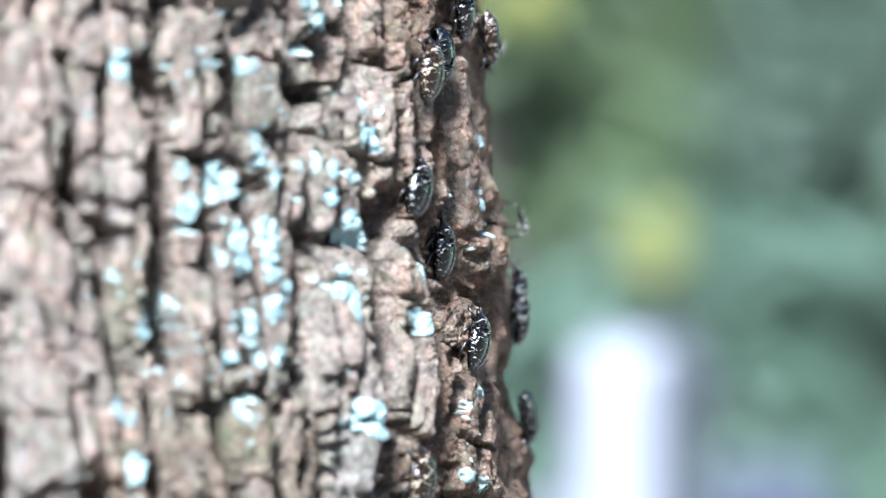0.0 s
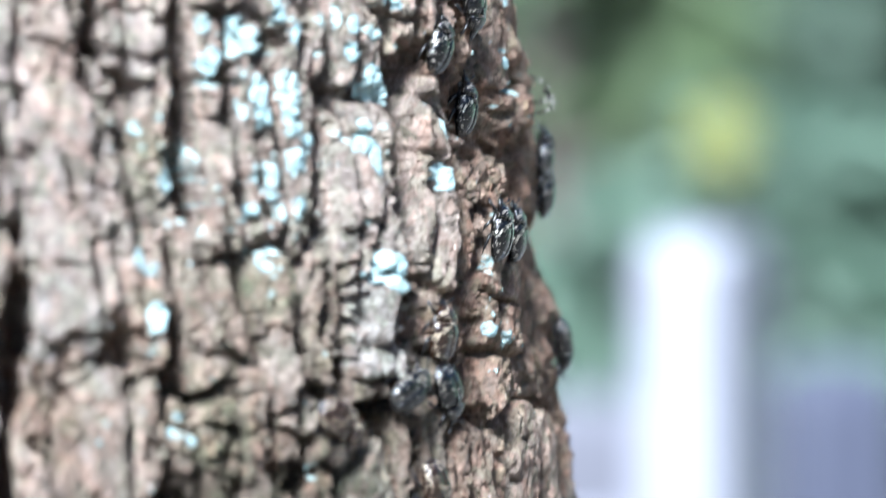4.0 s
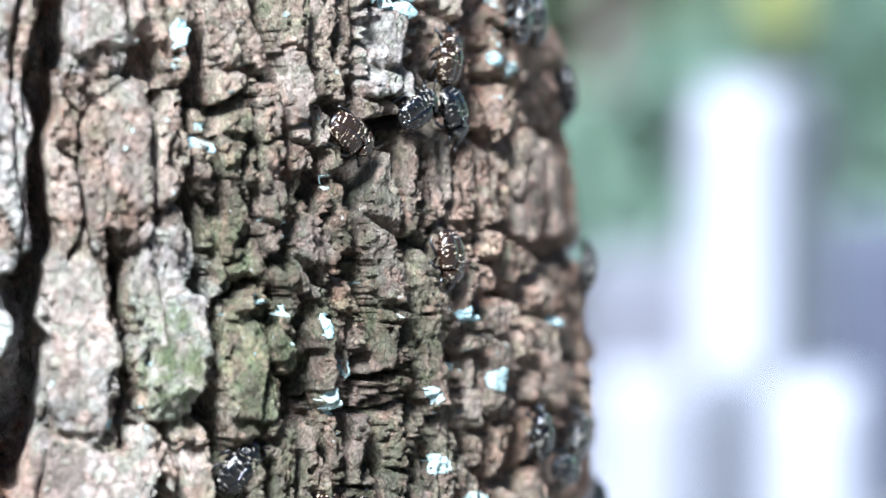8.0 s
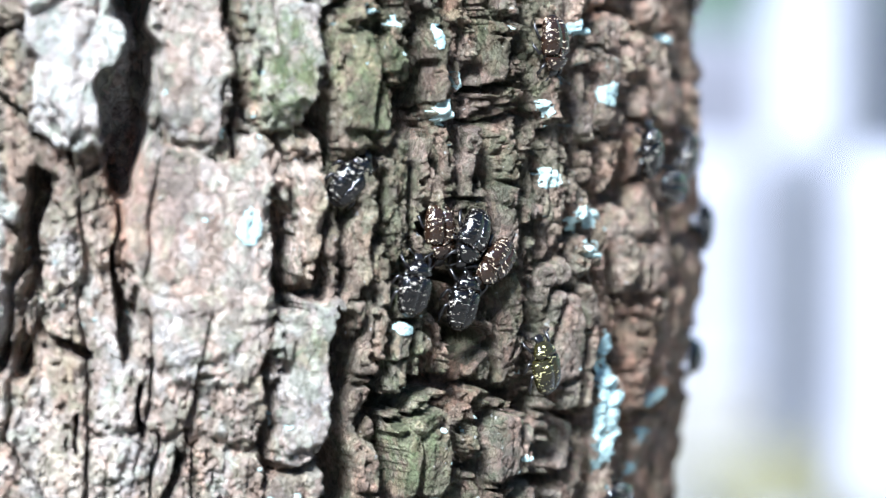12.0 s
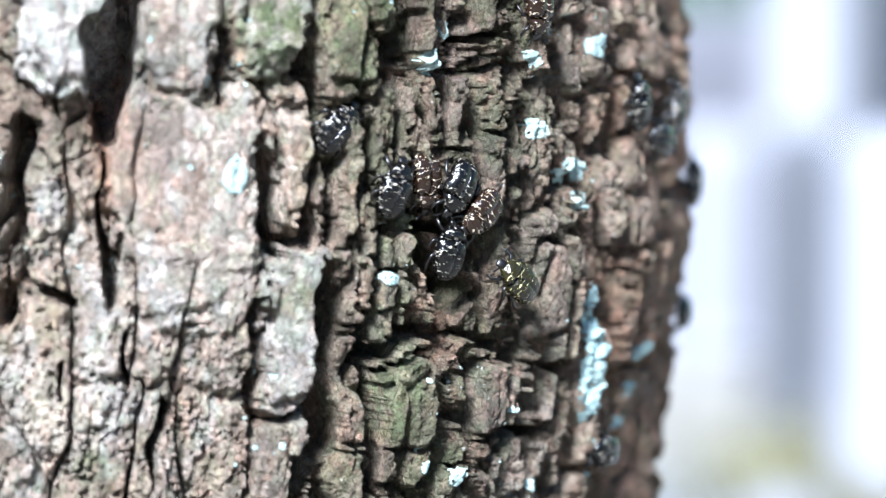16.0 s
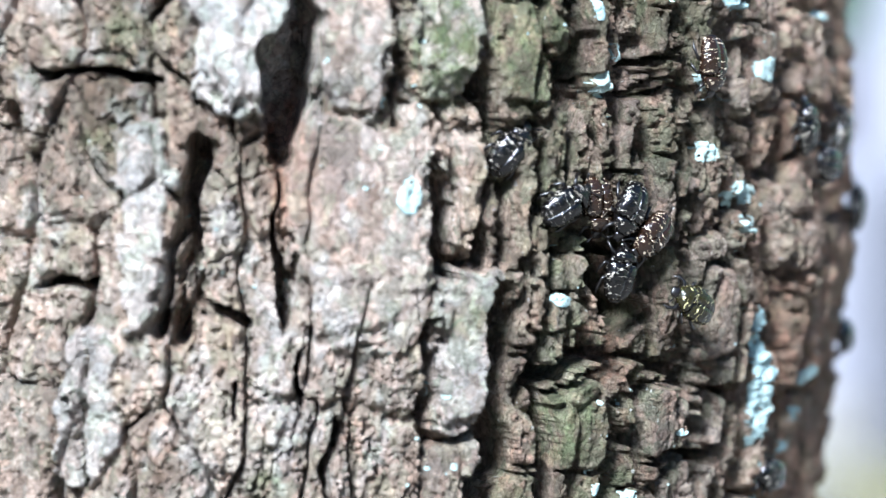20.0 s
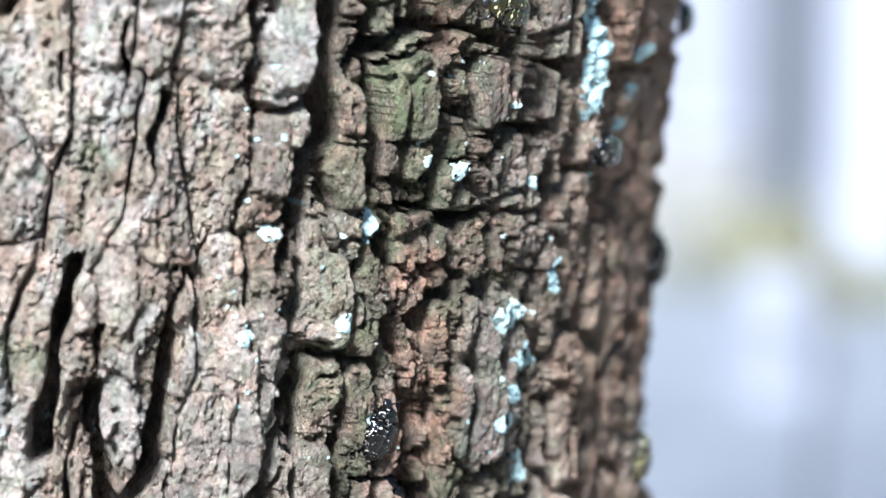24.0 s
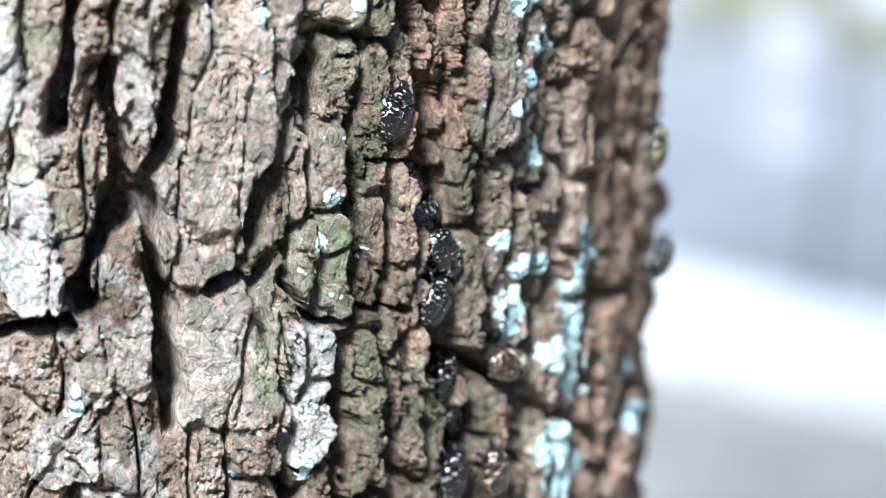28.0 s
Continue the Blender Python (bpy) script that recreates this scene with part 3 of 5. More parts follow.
moss(-48, 1345, 14, 12, 0.5)
moss(-60, 1307, 10, 10, 0.5)
moss(92, 1515, 13, 19, 0.5)
moss(131, 1475, 15, 12, 0.5)
moss(142, 1591, 15, 12, 0.3)
moss(175, 1597, 15, 10, 0.4)
moss(121, 1202, 15, 21, 0.7)
moss(115, 1232, 15, 13, 0.5)
moss(2, 1179, 8, 8, 0.7)
moss(103, 1170, 14, 13, 0.4)
moss(138, 1171, 16, 13, 0.4)
moss(99, 1089, 14, 13, 0.5)
moss(116, 1141, 15, 17, 0.5)
moss(98, 1130, 14, 17, 0.4)
moss(4, 1178, 8, 8, 0.6)
moss(92, 1017, 19, 20, 0.9)
moss(73, 977, 9, 20, 0.9)
moss(74, 1014, 11, 13, 0.6)
moss(-17, 1106, 12, 10, 0.6)
moss(-2, 1038, 8, 13, 0.6)
moss(113, 970, 15, 16, 0.5)
moss(106, 1106, 12, 6, 0.7)
inner_bark(9, 1299, 6, 14, 1)
inner_bark(76, 1284, 7, 17, 0.6)
inner_bark(134, 1232, 16, 9, 0.6)
inner_bark(18, 1300, 12, 12, 0.5)
inner_bark(235, 1253, 28, 27, 0.4)
inner_bark(220, 1581, 20, 55, 0.7)
inner_bark(261, 1577, 14, 44, 0.8)
inner_bark(310, 1530, 20, 18, 1)
inner_bark(200, 1462, 14, 12, 0.8)
inner_bark(223, 1390, 25, 44, 0.6)
inner_bark(286, 1402, 46, 28, 0.5)
inner_bark(279, 1333, 42, 28, 0.5)
inner_bark(145, 1369, 8, 13, 0.6)
inner_bark(51, 1404, 12, 12, 0.4)
inner_bark(139, 1222, 13, 11, 0.8)
inner_bark(251, 1271, 27, 18, 0.5)
inner_bark(75, 1284, 7, 18, 0.7)
inner_bark(147, 1088, 17, 27, 0.9)
inner_bark(130, 1033, 16, 27, 0.6)
inner_bark(135, 1126, 16, 13, 0.9)
inner_bark(144, 1076, 17, 35, 0.9)
inner_bark(127, 1024, 16, 27, 0.6)
inner_bark(185, 930, 10, 14, 0.7)
inner_bark(290, 1002, 26, 23, 0.8)
inner_bark(138, 979, 11, 14, 0.6)
inner_bark(20, 1027, 8, 13, 0.4)
inner_bark(7, 1296, 9, 26, 1.6)
inner_bark(30, 1288, 16, 30, 0.7)
fissure(3.9, 12, (72, 1603), (73, 1584), (72, 1559), (84, 1542), (81, 1507), (86, 1484))
fissure(3.2, 10, (109, 1625), (108, 1601), (105, 1572), (111, 1546), (110, 1523))
fissure(2.4, 8, (132, 1614), (132, 1594), (127, 1578), (116, 1569))
fissure(6.2, 12, (162, 1602), (164, 1592), (187, 1597))
fissure(3.0, 9, (223, 1634), (220, 1608), (220, 1579))
fissure(5.4, 14, (213, 1552), (208, 1543), (204, 1516), (202, 1491), (192, 1454))
fissure(2.6, 9, (264, 1638), (257, 1599), (252, 1572), (245, 1546), (244, 1529), (238, 1499), (233, 1474), (237, 1448))
fissure(2.4, 8, (164, 1542), (161, 1515), (154, 1499), (152, 1471))
fissure(4.9, 13, (38, 1499), (40, 1476), (39, 1453))
fissure(2.0, 7, (133, 1529), (134, 1519), (135, 1499))
fissure(2.1, 7, (197, 1625), (196, 1605), (187, 1596))
fissure(2.4, 8, (151, 1581), (156, 1568), (154, 1551))
fissure(2.1, 7, (183, 1585), (188, 1577), (192, 1571))
fissure(6.6, 14, (42, 1499), (36, 1470), (29, 1439), (24, 1412), (24, 1392))
fissure(3.2, 9, (92, 1464), (85, 1438), (83, 1411), (78, 1379))
fissure(4.7, 13, (210, 1546), (208, 1512), (201, 1481), (191, 1451))
fissure(5.4, 15, (153, 1419), (169, 1431), (191, 1434), (224, 1436))
fissure(4.7, 12, (222, 1429), (238, 1424))
fissure(2.6, 8, (245, 1524), (242, 1492), (231, 1470))
fissure(7.3, 15, (35, 1475), (33, 1444), (26, 1414), (24, 1386))
fissure(8.9, 16, (15, 1380), (11, 1366), (15, 1353))
fissure(8.9, 16, (11, 1333), (8, 1317), (5, 1301))
fissure(3.3, 10, (90, 1457), (86, 1434), (79, 1393), (80, 1377), (86, 1360), (84, 1344), (81, 1323))
fissure(3.3, 10, (51, 1390), (53, 1379), (46, 1361), (50, 1353))
fissure(2.5, 9, (88, 1428), (98, 1434), (111, 1442))
fissure(2.5, 8, (114, 1439), (104, 1409), (106, 1393), (92, 1372))
fissure(4.7, 15, (156, 1411), (162, 1422), (178, 1431), (193, 1441))
fissure(2.5, 8, (154, 1407), (149, 1388), (155, 1379))
fissure(2.6, 8, (192, 1435), (189, 1413), (181, 1387), (171, 1361), (164, 1338))
fissure(4.8, 13, (205, 1478), (199, 1456), (193, 1443))
fissure(2.9, 9, (117, 1355), (116, 1334), (119, 1317))
fissure(2.2, 7, (210, 1419), (206, 1391), (212, 1373), (208, 1347))
fissure(2.7, 8, (243, 1417), (240, 1385), (232, 1372))
fissure(3.2, 9, (248, 1362), (251, 1335), (244, 1313))
fissure(2.1, 7, (141, 1413), (137, 1375), (130, 1359))
fissure(2.5, 8, (132, 1413), (123, 1393), (110, 1378))
fissure(8.9, 16, (17, 1381), (14, 1361), (11, 1337), (4, 1315))
fissure(12.2, 20, (10, 1323), (6, 1307))
fissure(2.8, 9, (51, 1381), (50, 1361), (48, 1335), (50, 1314))
fissure(3.7, 10, (89, 1369), (84, 1340), (85, 1323))
fissure(4.1, 11, (84, 1301), (80, 1282), (75, 1264))
fissure(5.4, 12, (61, 1299), (60, 1283), (61, 1260), (66, 1255))
fissure(3.3, 9, (59, 1240), (58, 1221))
fissure(5.5, 13, (84, 1249), (88, 1223), (90, 1198))
fissure(2.9, 9, (122, 1368), (118, 1343), (121, 1331))
fissure(3.3, 10, (107, 1302), (106, 1289), (104, 1281))
fissure(3.0, 11, (110, 1219), (128, 1223), (135, 1228))
fissure(3.0, 9, (109, 1215), (111, 1196))
fissure(3.0, 9, (174, 1367), (169, 1351))
fissure(3.0, 9, (172, 1316), (173, 1287), (169, 1260), (170, 1242))
fissure(2.6, 8, (195, 1323), (197, 1292), (192, 1271))
fissure(3.6, 9, (241, 1327), (237, 1305), (228, 1286))
fissure(3.6, 9, (250, 1359), (249, 1336))
fissure(3.7, 10, (3, 1284), (3, 1256), (3, 1239))
fissure(5.3, 12, (-25, 1307), (-31, 1289), (-31, 1260), (-35, 1236))
fissure(4.9, 14, (-28, 1309), (-34, 1276), (-38, 1256), (-43, 1237))
fissure(2.0, 6, (5, 1305), (2, 1272), (2, 1244))
fissure(6.2, 11, (63, 1294), (64, 1275), (65, 1257))
fissure(3.7, 10, (82, 1291), (79, 1267), (72, 1259))
fissure(5.5, 13, (83, 1241), (89, 1212), (91, 1184))
fissure(3.3, 9, (57, 1234), (61, 1217))
fissure(3.0, 10, (106, 1213), (115, 1222), (126, 1225))
fissure(3.0, 9, (108, 1211), (114, 1176))
fissure(9.4, 14, (125, 1262), (134, 1243), (148, 1236))
fissure(2.6, 8, (145, 1210), (149, 1190))
fissure(2.7, 8, (156, 1185), (158, 1167))
fissure(3.6, 9, (175, 1214), (182, 1182))
fissure(2.6, 8, (179, 1266), (180, 1235), (183, 1204))
fissure(2.6, 8, (208, 1356), (205, 1317), (212, 1290))
fissure(3.7, 9, (249, 1337), (243, 1288), (246, 1254), (244, 1220), (261, 1181))
fissure(2.4, 9, (-84, 1334), (-67, 1332), (-41, 1331))
fissure(2.9, 10, (-87, 1253), (-78, 1255), (-69, 1255))
fissure(3.3, 9, (-79, 1235), (-69, 1206), (-62, 1181))
fissure(2.5, 8, (-15, 1217), (-13, 1206))
fissure(2.1, 7, (10, 1227), (11, 1209))
fissure(2.1, 7, (28, 1196), (26, 1181))
fissure(4.1, 12, (-97, 1316), (-97, 1300))
fissure(2.5, 8, (-31, 1276), (-25, 1244), (-13, 1240))
fissure(2.1, 7, (26, 1205), (28, 1197), (25, 1187), (26, 1174))
fissure(2.5, 8, (60, 1225), (60, 1206))
fissure(4.6, 12, (84, 1232), (86, 1205), (88, 1188), (82, 1176), (79, 1142))
fissure(3.4, 11, (108, 1218), (111, 1186), (118, 1160), (118, 1138))
fissure(3.0, 10, (110, 1218), (121, 1221), (131, 1224))
fissure(3.1, 11, (119, 1152), (130, 1152), (141, 1154))
fissure(3.5, 12, (149, 1149), (170, 1148))
fissure(2.6, 9, (139, 1207), (148, 1183), (142, 1166))
fissure(2.2, 7, (152, 1191), (158, 1173))
fissure(3.1, 9, (164, 1168), (180, 1181))
fissure(2.7, 8, (174, 1219), (184, 1196))
fissure(3.2, 9, (183, 1182), (200, 1177))
fissure(2.8, 8, (204, 1163), (207, 1136), (223, 1119))
fissure(4.2, 11, (38, 1140), (37, 1129), (32, 1111), (32, 1085), (29, 1075))
fissure(2.9, 9, (79, 1179), (78, 1150), (75, 1138))
fissure(5.6, 14, (80, 1084), (78, 1063), (72, 1044), (66, 1019))
fissure(4.6, 12, (1, 1145), (-7, 1104), (-11, 1070))
fissure(7.3, 14, (8, 1080), (18, 1059), (10, 1040), (6, 1020))
fissure(2.7, 8, (106, 1054), (110, 1027), (108, 1009))
fissure(2.7, 9, (132, 1094), (135, 1076), (136, 1045))
fissure(4.8, 13, (137, 1109), (142, 1115), (161, 1122))
fissure(2.8, 8, (208, 1097), (210, 1070), (210, 1033))
fissure(7.7, 14, (9, 1095), (12, 1066), (19, 1044), (5, 1019), (1, 1004))
fissure(6.8, 14, (34, 1113), (33, 1086), (34, 1065), (23, 1050), (27, 1033), (34, 998), (34, 954))
fissure(6.1, 12, (80, 1083), (76, 1053), (67, 1030), (63, 1013), (52, 1008))
fissure(3.5, 10, (81, 1022), (80, 1003), (93, 988), (112, 992))
fissure(4.1, 10, (103, 982), (101, 960), (108, 946), (108, 923))
fissure(2.6, 9, (133, 1093), (135, 1067), (135, 1047))
fissure(2.0, 6, (149, 1087), (160, 1063))
fissure(7.8, 12, (145, 1039), (151, 1016), (148, 994), (150, 966), (165, 961))
fissure(3.2, 9, (167, 1044), (169, 1017), (174, 980))
fissure(3.3, 9, (211, 1056), (209, 1028), (213, 990), (209, 963))
fissure(3.4, 9, (238, 1069), (243, 1031), (252, 991), (250, 953), (252, 913))
fissure(2.9, 8, (199, 937), (197, 911))
fissure(2.3, 7, (132, 958), (135, 934))
fissure(4.8, 12, (-27, 991), (-15, 995), (-4, 998))
fissure(4.3, 11, (165, 963), (178, 954), (206, 942))
fissure(2.3, 7, (112, 994), (125, 992), (133, 987))
# furrows between the narrow columns and under their ledges
fissure(4.0, 12, (85, 1323), (83, 1300), (80, 1279), (77, 1261))
fissure(2.9, 11, (91, 1294), (87, 1263))
fissure(2.6, 10, (99, 1287), (96, 1258))
fissure(4.4, 13, (121, 1248), (125, 1227))
fissure(4.0, 12, (124, 1225), (115, 1223), (107, 1220))
fissure(4.4, 13, (104, 1218), (108, 1202), (111, 1183))
fissure(4.8, 13, (82, 1244), (86, 1217), (89, 1181))
fissure(3.5, 11, (150, 1214), (158, 1178))
fissure(3.7, 12, (175, 1337), (171, 1318), (169, 1296))
fissure(3.3, 11, (197, 1336), (200, 1321), (203, 1303))
fissure(4.4, 13, (251, 1332), (244, 1314), (234, 1286))
fissure(2.6, 10, (174, 1279), (177, 1239))
fissure(3.3, 11, (127, 1342), (122, 1326), (122, 1309))
fissure(2.6, 10, (146, 1357), (145, 1321))
fissure(2.6, 10, (166, 1354), (159, 1331), (156, 1308))
fissure(2.9, 11, (117, 1351), (121, 1324))
fissure(3.3, 11, (207, 1261), (216, 1236), (216, 1204))
fissure(3.5, 11, (233, 1234), (246, 1201), (259, 1176))
fissure(2.6, 10, (186, 1199), (184, 1173))
fissure(3.3, 11, (255, 1264), (254, 1232))
fissure(2.9, 11, (112, 1211), (126, 1216), (142, 1217))
fissure(4.8, 13, (147, 1413), (158, 1417), (167, 1425))
fissure(4.0, 12, (154, 1407), (150, 1384), (147, 1377))
fissure(3.7, 12, (147, 1334), (169, 1336))
fissure(3.5, 11, (182, 1387), (172, 1357), (168, 1340))
fissure(3.1, 11, (134, 1394), (131, 1371))
fissure(3.7, 12, (112, 1384), (111, 1367))
fissure(3.5, 11, (120, 1359), (116, 1334))
fissure(4.4, 13, (236, 1378), (236, 1367), (256, 1361))
fissure(2.9, 11, (241, 1408), (237, 1383))
fissure(4.8, 13, (85, 1408), (79, 1373))
fissure(4.4, 13, (87, 1358), (84, 1331))
fissure(2.9, 11, (208, 1404), (203, 1386))
fissure(3.1, 11, (103, 1371), (91, 1368))
fissure(3.3, 11, (249, 1353), (248, 1326))
fissure(2.9, 11, (211, 1338), (206, 1303))
fissure(2.9, 11, (138, 1358), (139, 1329))
fissure(3.1, 11, (160, 1330), (147, 1298))
fissure(2.9, 11, (181, 1322), (174, 1290))
fissure(2.9, 11, (125, 1438), (123, 1407))
fissure(2.9, 11, (139, 1422), (133, 1397))
fissure(3.3, 11, (262, 1439), (260, 1412))
fissure(3.3, 11, (290, 1412), (274, 1380))
# the two long furrows on the upper flank
fissure(4.5, 13, (212, 1562), (203, 1528), (198, 1503), (194, 1470))
fissure(6.0, 11, (254, 1620), (250, 1572), (241, 1516), (240, 1482))
# the dark hollow under the white plate and the sap wound among the beetles
fissure(10, 16, (5, 1338), (4, 1322))
fissure(9, 14, (126, 1284), (138, 1262), (137, 1238), (142, 1226))
fissure(7, 12, (138, 1262), (152, 1252))
# the long crevices with beetles in them, low on the trunk and high up
fissure(10, 7, (142, 1075), (142, 1055), (146, 1023), (150, 1004), (149, 984), (156, 965), (160, 940), (166, 905))
fissure(7, 12, (220, 1560), (210, 1528), (207, 1499), (196, 1452))
fissure(6, 11, (242, 1640), (242, 1623), (233, 1593), (234, 1565))
h -= cut
h -= np.quantile(h, 0.70)
h = np.maximum(h, -46 + 1.5 * fbm(GS / 5, GZ / 8, 71, 3))
TH = GS / RADIUS
PX = axis_x(GZ / 1000) + (RADIUS + h) / 1000 * np.sin(TH)
PY = -(RADIUS + h) / 1000 * np.cos(TH)
BARK_XYZ = np.stack([PX, PY, GZ / 1000], -1)


def relief(s, z, reach=0.0, share=0.7):
    """How far the bark stands out there, in mm."""
    r = max(1, int(reach / STEP))
    i, j = int(round((z - Z0) / STEP)), int(round((s - S0) / STEP))
    block = h[max(0, i - r):i + r + 1, max(0, j - r):j + r + 1]
    return float(np.quantile(block, share)) if block.size else 0.0


def on_bark(s, z, heading, lift=0.0, reach=11.0, share=0.86):
    """The pose of a thing that clings there, its head turned from straight up to the right."""
    th, a = s / RADIUS, radians(heading)
    out = Vector((math.sin(th), -math.cos(th), 0))
    side, up = Vector((math.cos(th), math.sin(th), 0)), Vector((0, 0, 1))
    ahead = up * math.cos(a) + side * math.sin(a)
    right = ahead.cross(out)
    place = Vector((float(axis_x(z / 1000)), 0, z / 1000)) + out * (RADIUS + relief(s, z, reach, share) + lift) / 1000
    m = Matrix((right, ahead, out)).transposed().to_4x4()
    m.translation = place
    return m


# ---- the tree ----
def sheet(mask):
    """Vertices, faces and marks of the part of the relief in mask (one value for each square)."""
    r, c = np.nonzero(mask)
    ids = np.stack([r * cols + c, r * cols + c + 1, (r + 1) * cols + c + 1, (r + 1) * cols + c], 1)
    used, flat = np.unique(ids, return_inverse=True)
    return used, flat.reshape(-1, 4)


def relief_mesh(name, used, faces):
    me = bpy.data.meshes.new(name)
    me.vertices.add(len(used))
    me.vertices.foreach_set("co", BARK_XYZ.reshape(-1, 3)[used].astype(np.float32).ravel())
    me.loops.add(faces.size)
    me.loops.foreach_set("vertex_index", faces.astype(np.int32).ravel())
    me.polygons.add(len(faces))
    me.polygons.foreach_set("loop_start", np.arange(0, faces.size, 4, dtype=np.int32))
    me.polygons.foreach_set("use_smooth", np.ones(len(faces), bool))
    for key, field in (("tint", TINT), ("pale", PALE), ("moss", MOSS), ("inner", INNER), ("film", FILM)):
        me.attributes.new(key, 'FLOAT', 'POINT').data.foreach_set("value", field.ravel()[used].astype(np.float32))
    me.materials.append(BARK)
    me.update(calc_edges=True)
    return me


def build_tree():
    tree = tagged(new("tree"), "old tree with deeply fissured grey-brown bark and pale lichen", "tree")
    number = PLATE_NO[:-1, :-1]
    square_s, square_z = GS[:-1, :-1], GZ[:-1, :-1]
    near = (square_s > -20) & (square_s < 300) & (square_z > 915) & (square_z < 1650)
    picked = [k for k in np.unique(number[near]) if np.all(near[number == k])][:300]
    rest = ~np.isin(number, picked)
    used, faces = sheet(rest)
    trunk = new("trunk", relief_mesh("trunk", used, faces))
    trunk.parent = tree
    tagged(trunk, "rough trunk bark between the loose plates")
    order = np.argsort(number.ravel(), kind="stable")
    bounds = np.searchsorted(number.ravel()[order], picked), np.searchsorted(number.ravel()[order], picked, side="right")
    for a, b in zip(*bounds):
        at = order[a:b]
        r, c = at // (cols - 1), at % (cols - 1)
        ids = np.stack([r * cols + c, r * cols + c + 1, (r + 1) * cols + c + 1, (r + 1) * cols + c], 1)
        used, flat = np.unique(ids, return_inverse=True)
        ob = new("bark_plate", relief_mesh("bark_plate", used, flat.reshape(-1, 4)))
        ob.parent = trunk
    # the far side of the trunk, its foot and its upper stem
    bm = bmesh.new()
    rings = []
    for z in np.concatenate([np.linspace(-0.05, 0.785, 14), np.linspace(0.80, 1.755, 18), np.linspace(1.77, 4.5, 20)]):
        flare = 0.10 * math.exp(-max(z, 0) / 0.18) - 0.012 * max(0, z - 1.8)
        inside = -0.058 if 0.785 < z < 1.765 else -0.004
        ring = []
        for k in range(96):
            a = math.tau * k / 96
            ripple = 0.006 * noise.noise(Vector((math.cos(a) * 9, math.sin(a) * 9, z * 4))) + 0.004 * math.sin(a * 23)
            if 0.785 < z < 1.765 and not (-0.50 < math.atan2(math.sin(a), math.cos(a)) < 1.48):
                ripple += 0.048
            rr = 0.26 + flare + inside + ripple
            ring.append((float(axis_x(z)) + rr * math.sin(a), -rr * math.cos(a), float(z)))
        rings.append(ring)
    stem = part("stem", loft(bm, rings), BARK, tree, "far side, foot and upper stem of the trunk")
    for ob in (stem,):
        for key, value in (("tint", 0.4), ("pale", 0.1), ("moss", 0.2), ("inner", 0.1), ("film", 0.4)):
            ob.data.attributes.new(key, 'FLOAT', 'POINT').data.foreach_set("value", [value] * len(ob.data.vertices))
    return tree, trunk


def relief_at(s, z):
    x, y = (np.asarray(s) - S0) / STEP, (np.asarray(z) - Z0) / STEP
    i, j = np.clip(np.floor(y).astype(int), 0, rows_ - 2), np.clip(np.floor(x).astype(int), 0, cols - 2)
    u, v = x - j, y - i
    return (h[i, j] * (1 - u) + h[i, j + 1] * u) * (1 - v) + (h[i + 1, j] * (1 - u) + h[i + 1, j + 1] * u) * v


lichen_no = [0]
lichen_at = []


def lichens(*spots):
    """Crusts of lichen that follow the bark: place and half sizes in mm."""
    for s, z, a, b in spots:
        more = 1.0 + 0.3 * (z < 1120 and s > 150) + 0.22 * (100 < s and 1120 < z < 1400)
        a, b = a * (1.10 + 0.25 * smooth(150, 240, s)) * more, b * 1.12 * more
        lichen_at.append((s, z))
        lichen_no[0] += 1
        k = lichen_no[0] * 7.3
        g = 0.55
        xs, ys = np.meshgrid(np.arange(-a * 1.5, a * 1.5 + g, g), np.arange(-b * 1.5, b * 1.5 + g, g))
        d = np.hypot(xs / a, ys / b) + 0.24 * fbm((xs + 50) / 3.6 + k, (ys + 50) / 3.2, 91, 3)
        ground = relief_at(s + xs, z + ys)
        top = np.quantile(ground, 0.65)
        sunk = ground < top - 12
        ground = np.maximum(ground, top - 2.6)
        inside = (d < 0.95) & ~sunk & (fbm((xs + 70) / 1.6 + k, (ys + 70) / 1.6, 97, 2) > -0.68)
        face = inside[:-1, :-1] & inside[1:, :-1] & inside[:-1, 1:] & inside[1:, 1:]
        if face.sum() < 4:
            continue
        core = np.clip((0.95 - d) / 0.3, 0, 1)
        up = ground + np.where(core > 0.05, 0.35 + 0.5 * core, -0.4) + 0.25 * fbm((xs + 90) / 1.3 + k, (ys + 90) / 1.3, 95, 2)
        th = (s + xs) / RADIUS
        zz = (z + ys) / 1000
        P = np.stack([axis_x(zz) + (RADIUS + up) / 1000 * np.sin(th), -(RADIUS + up) / 1000 * np.cos(th), zz], -1).reshape(-1, 3)
        r, c = np.nonzero(face)
        w = xs.shape[1]
        ids = np.stack([r * w + c, r * w + c + 1, (r + 1) * w + c + 1, (r + 1) * w + c], 1)
        used, flat = np.unique(ids, return_inverse=True)
        ob = new("lichen_patch", mesh_from("lichen_patch", P[used], flat.reshape(-1, 4), LICHEN))
        ob.parent = TREE
        tagged(ob, "pale blue-green crust of lichen")


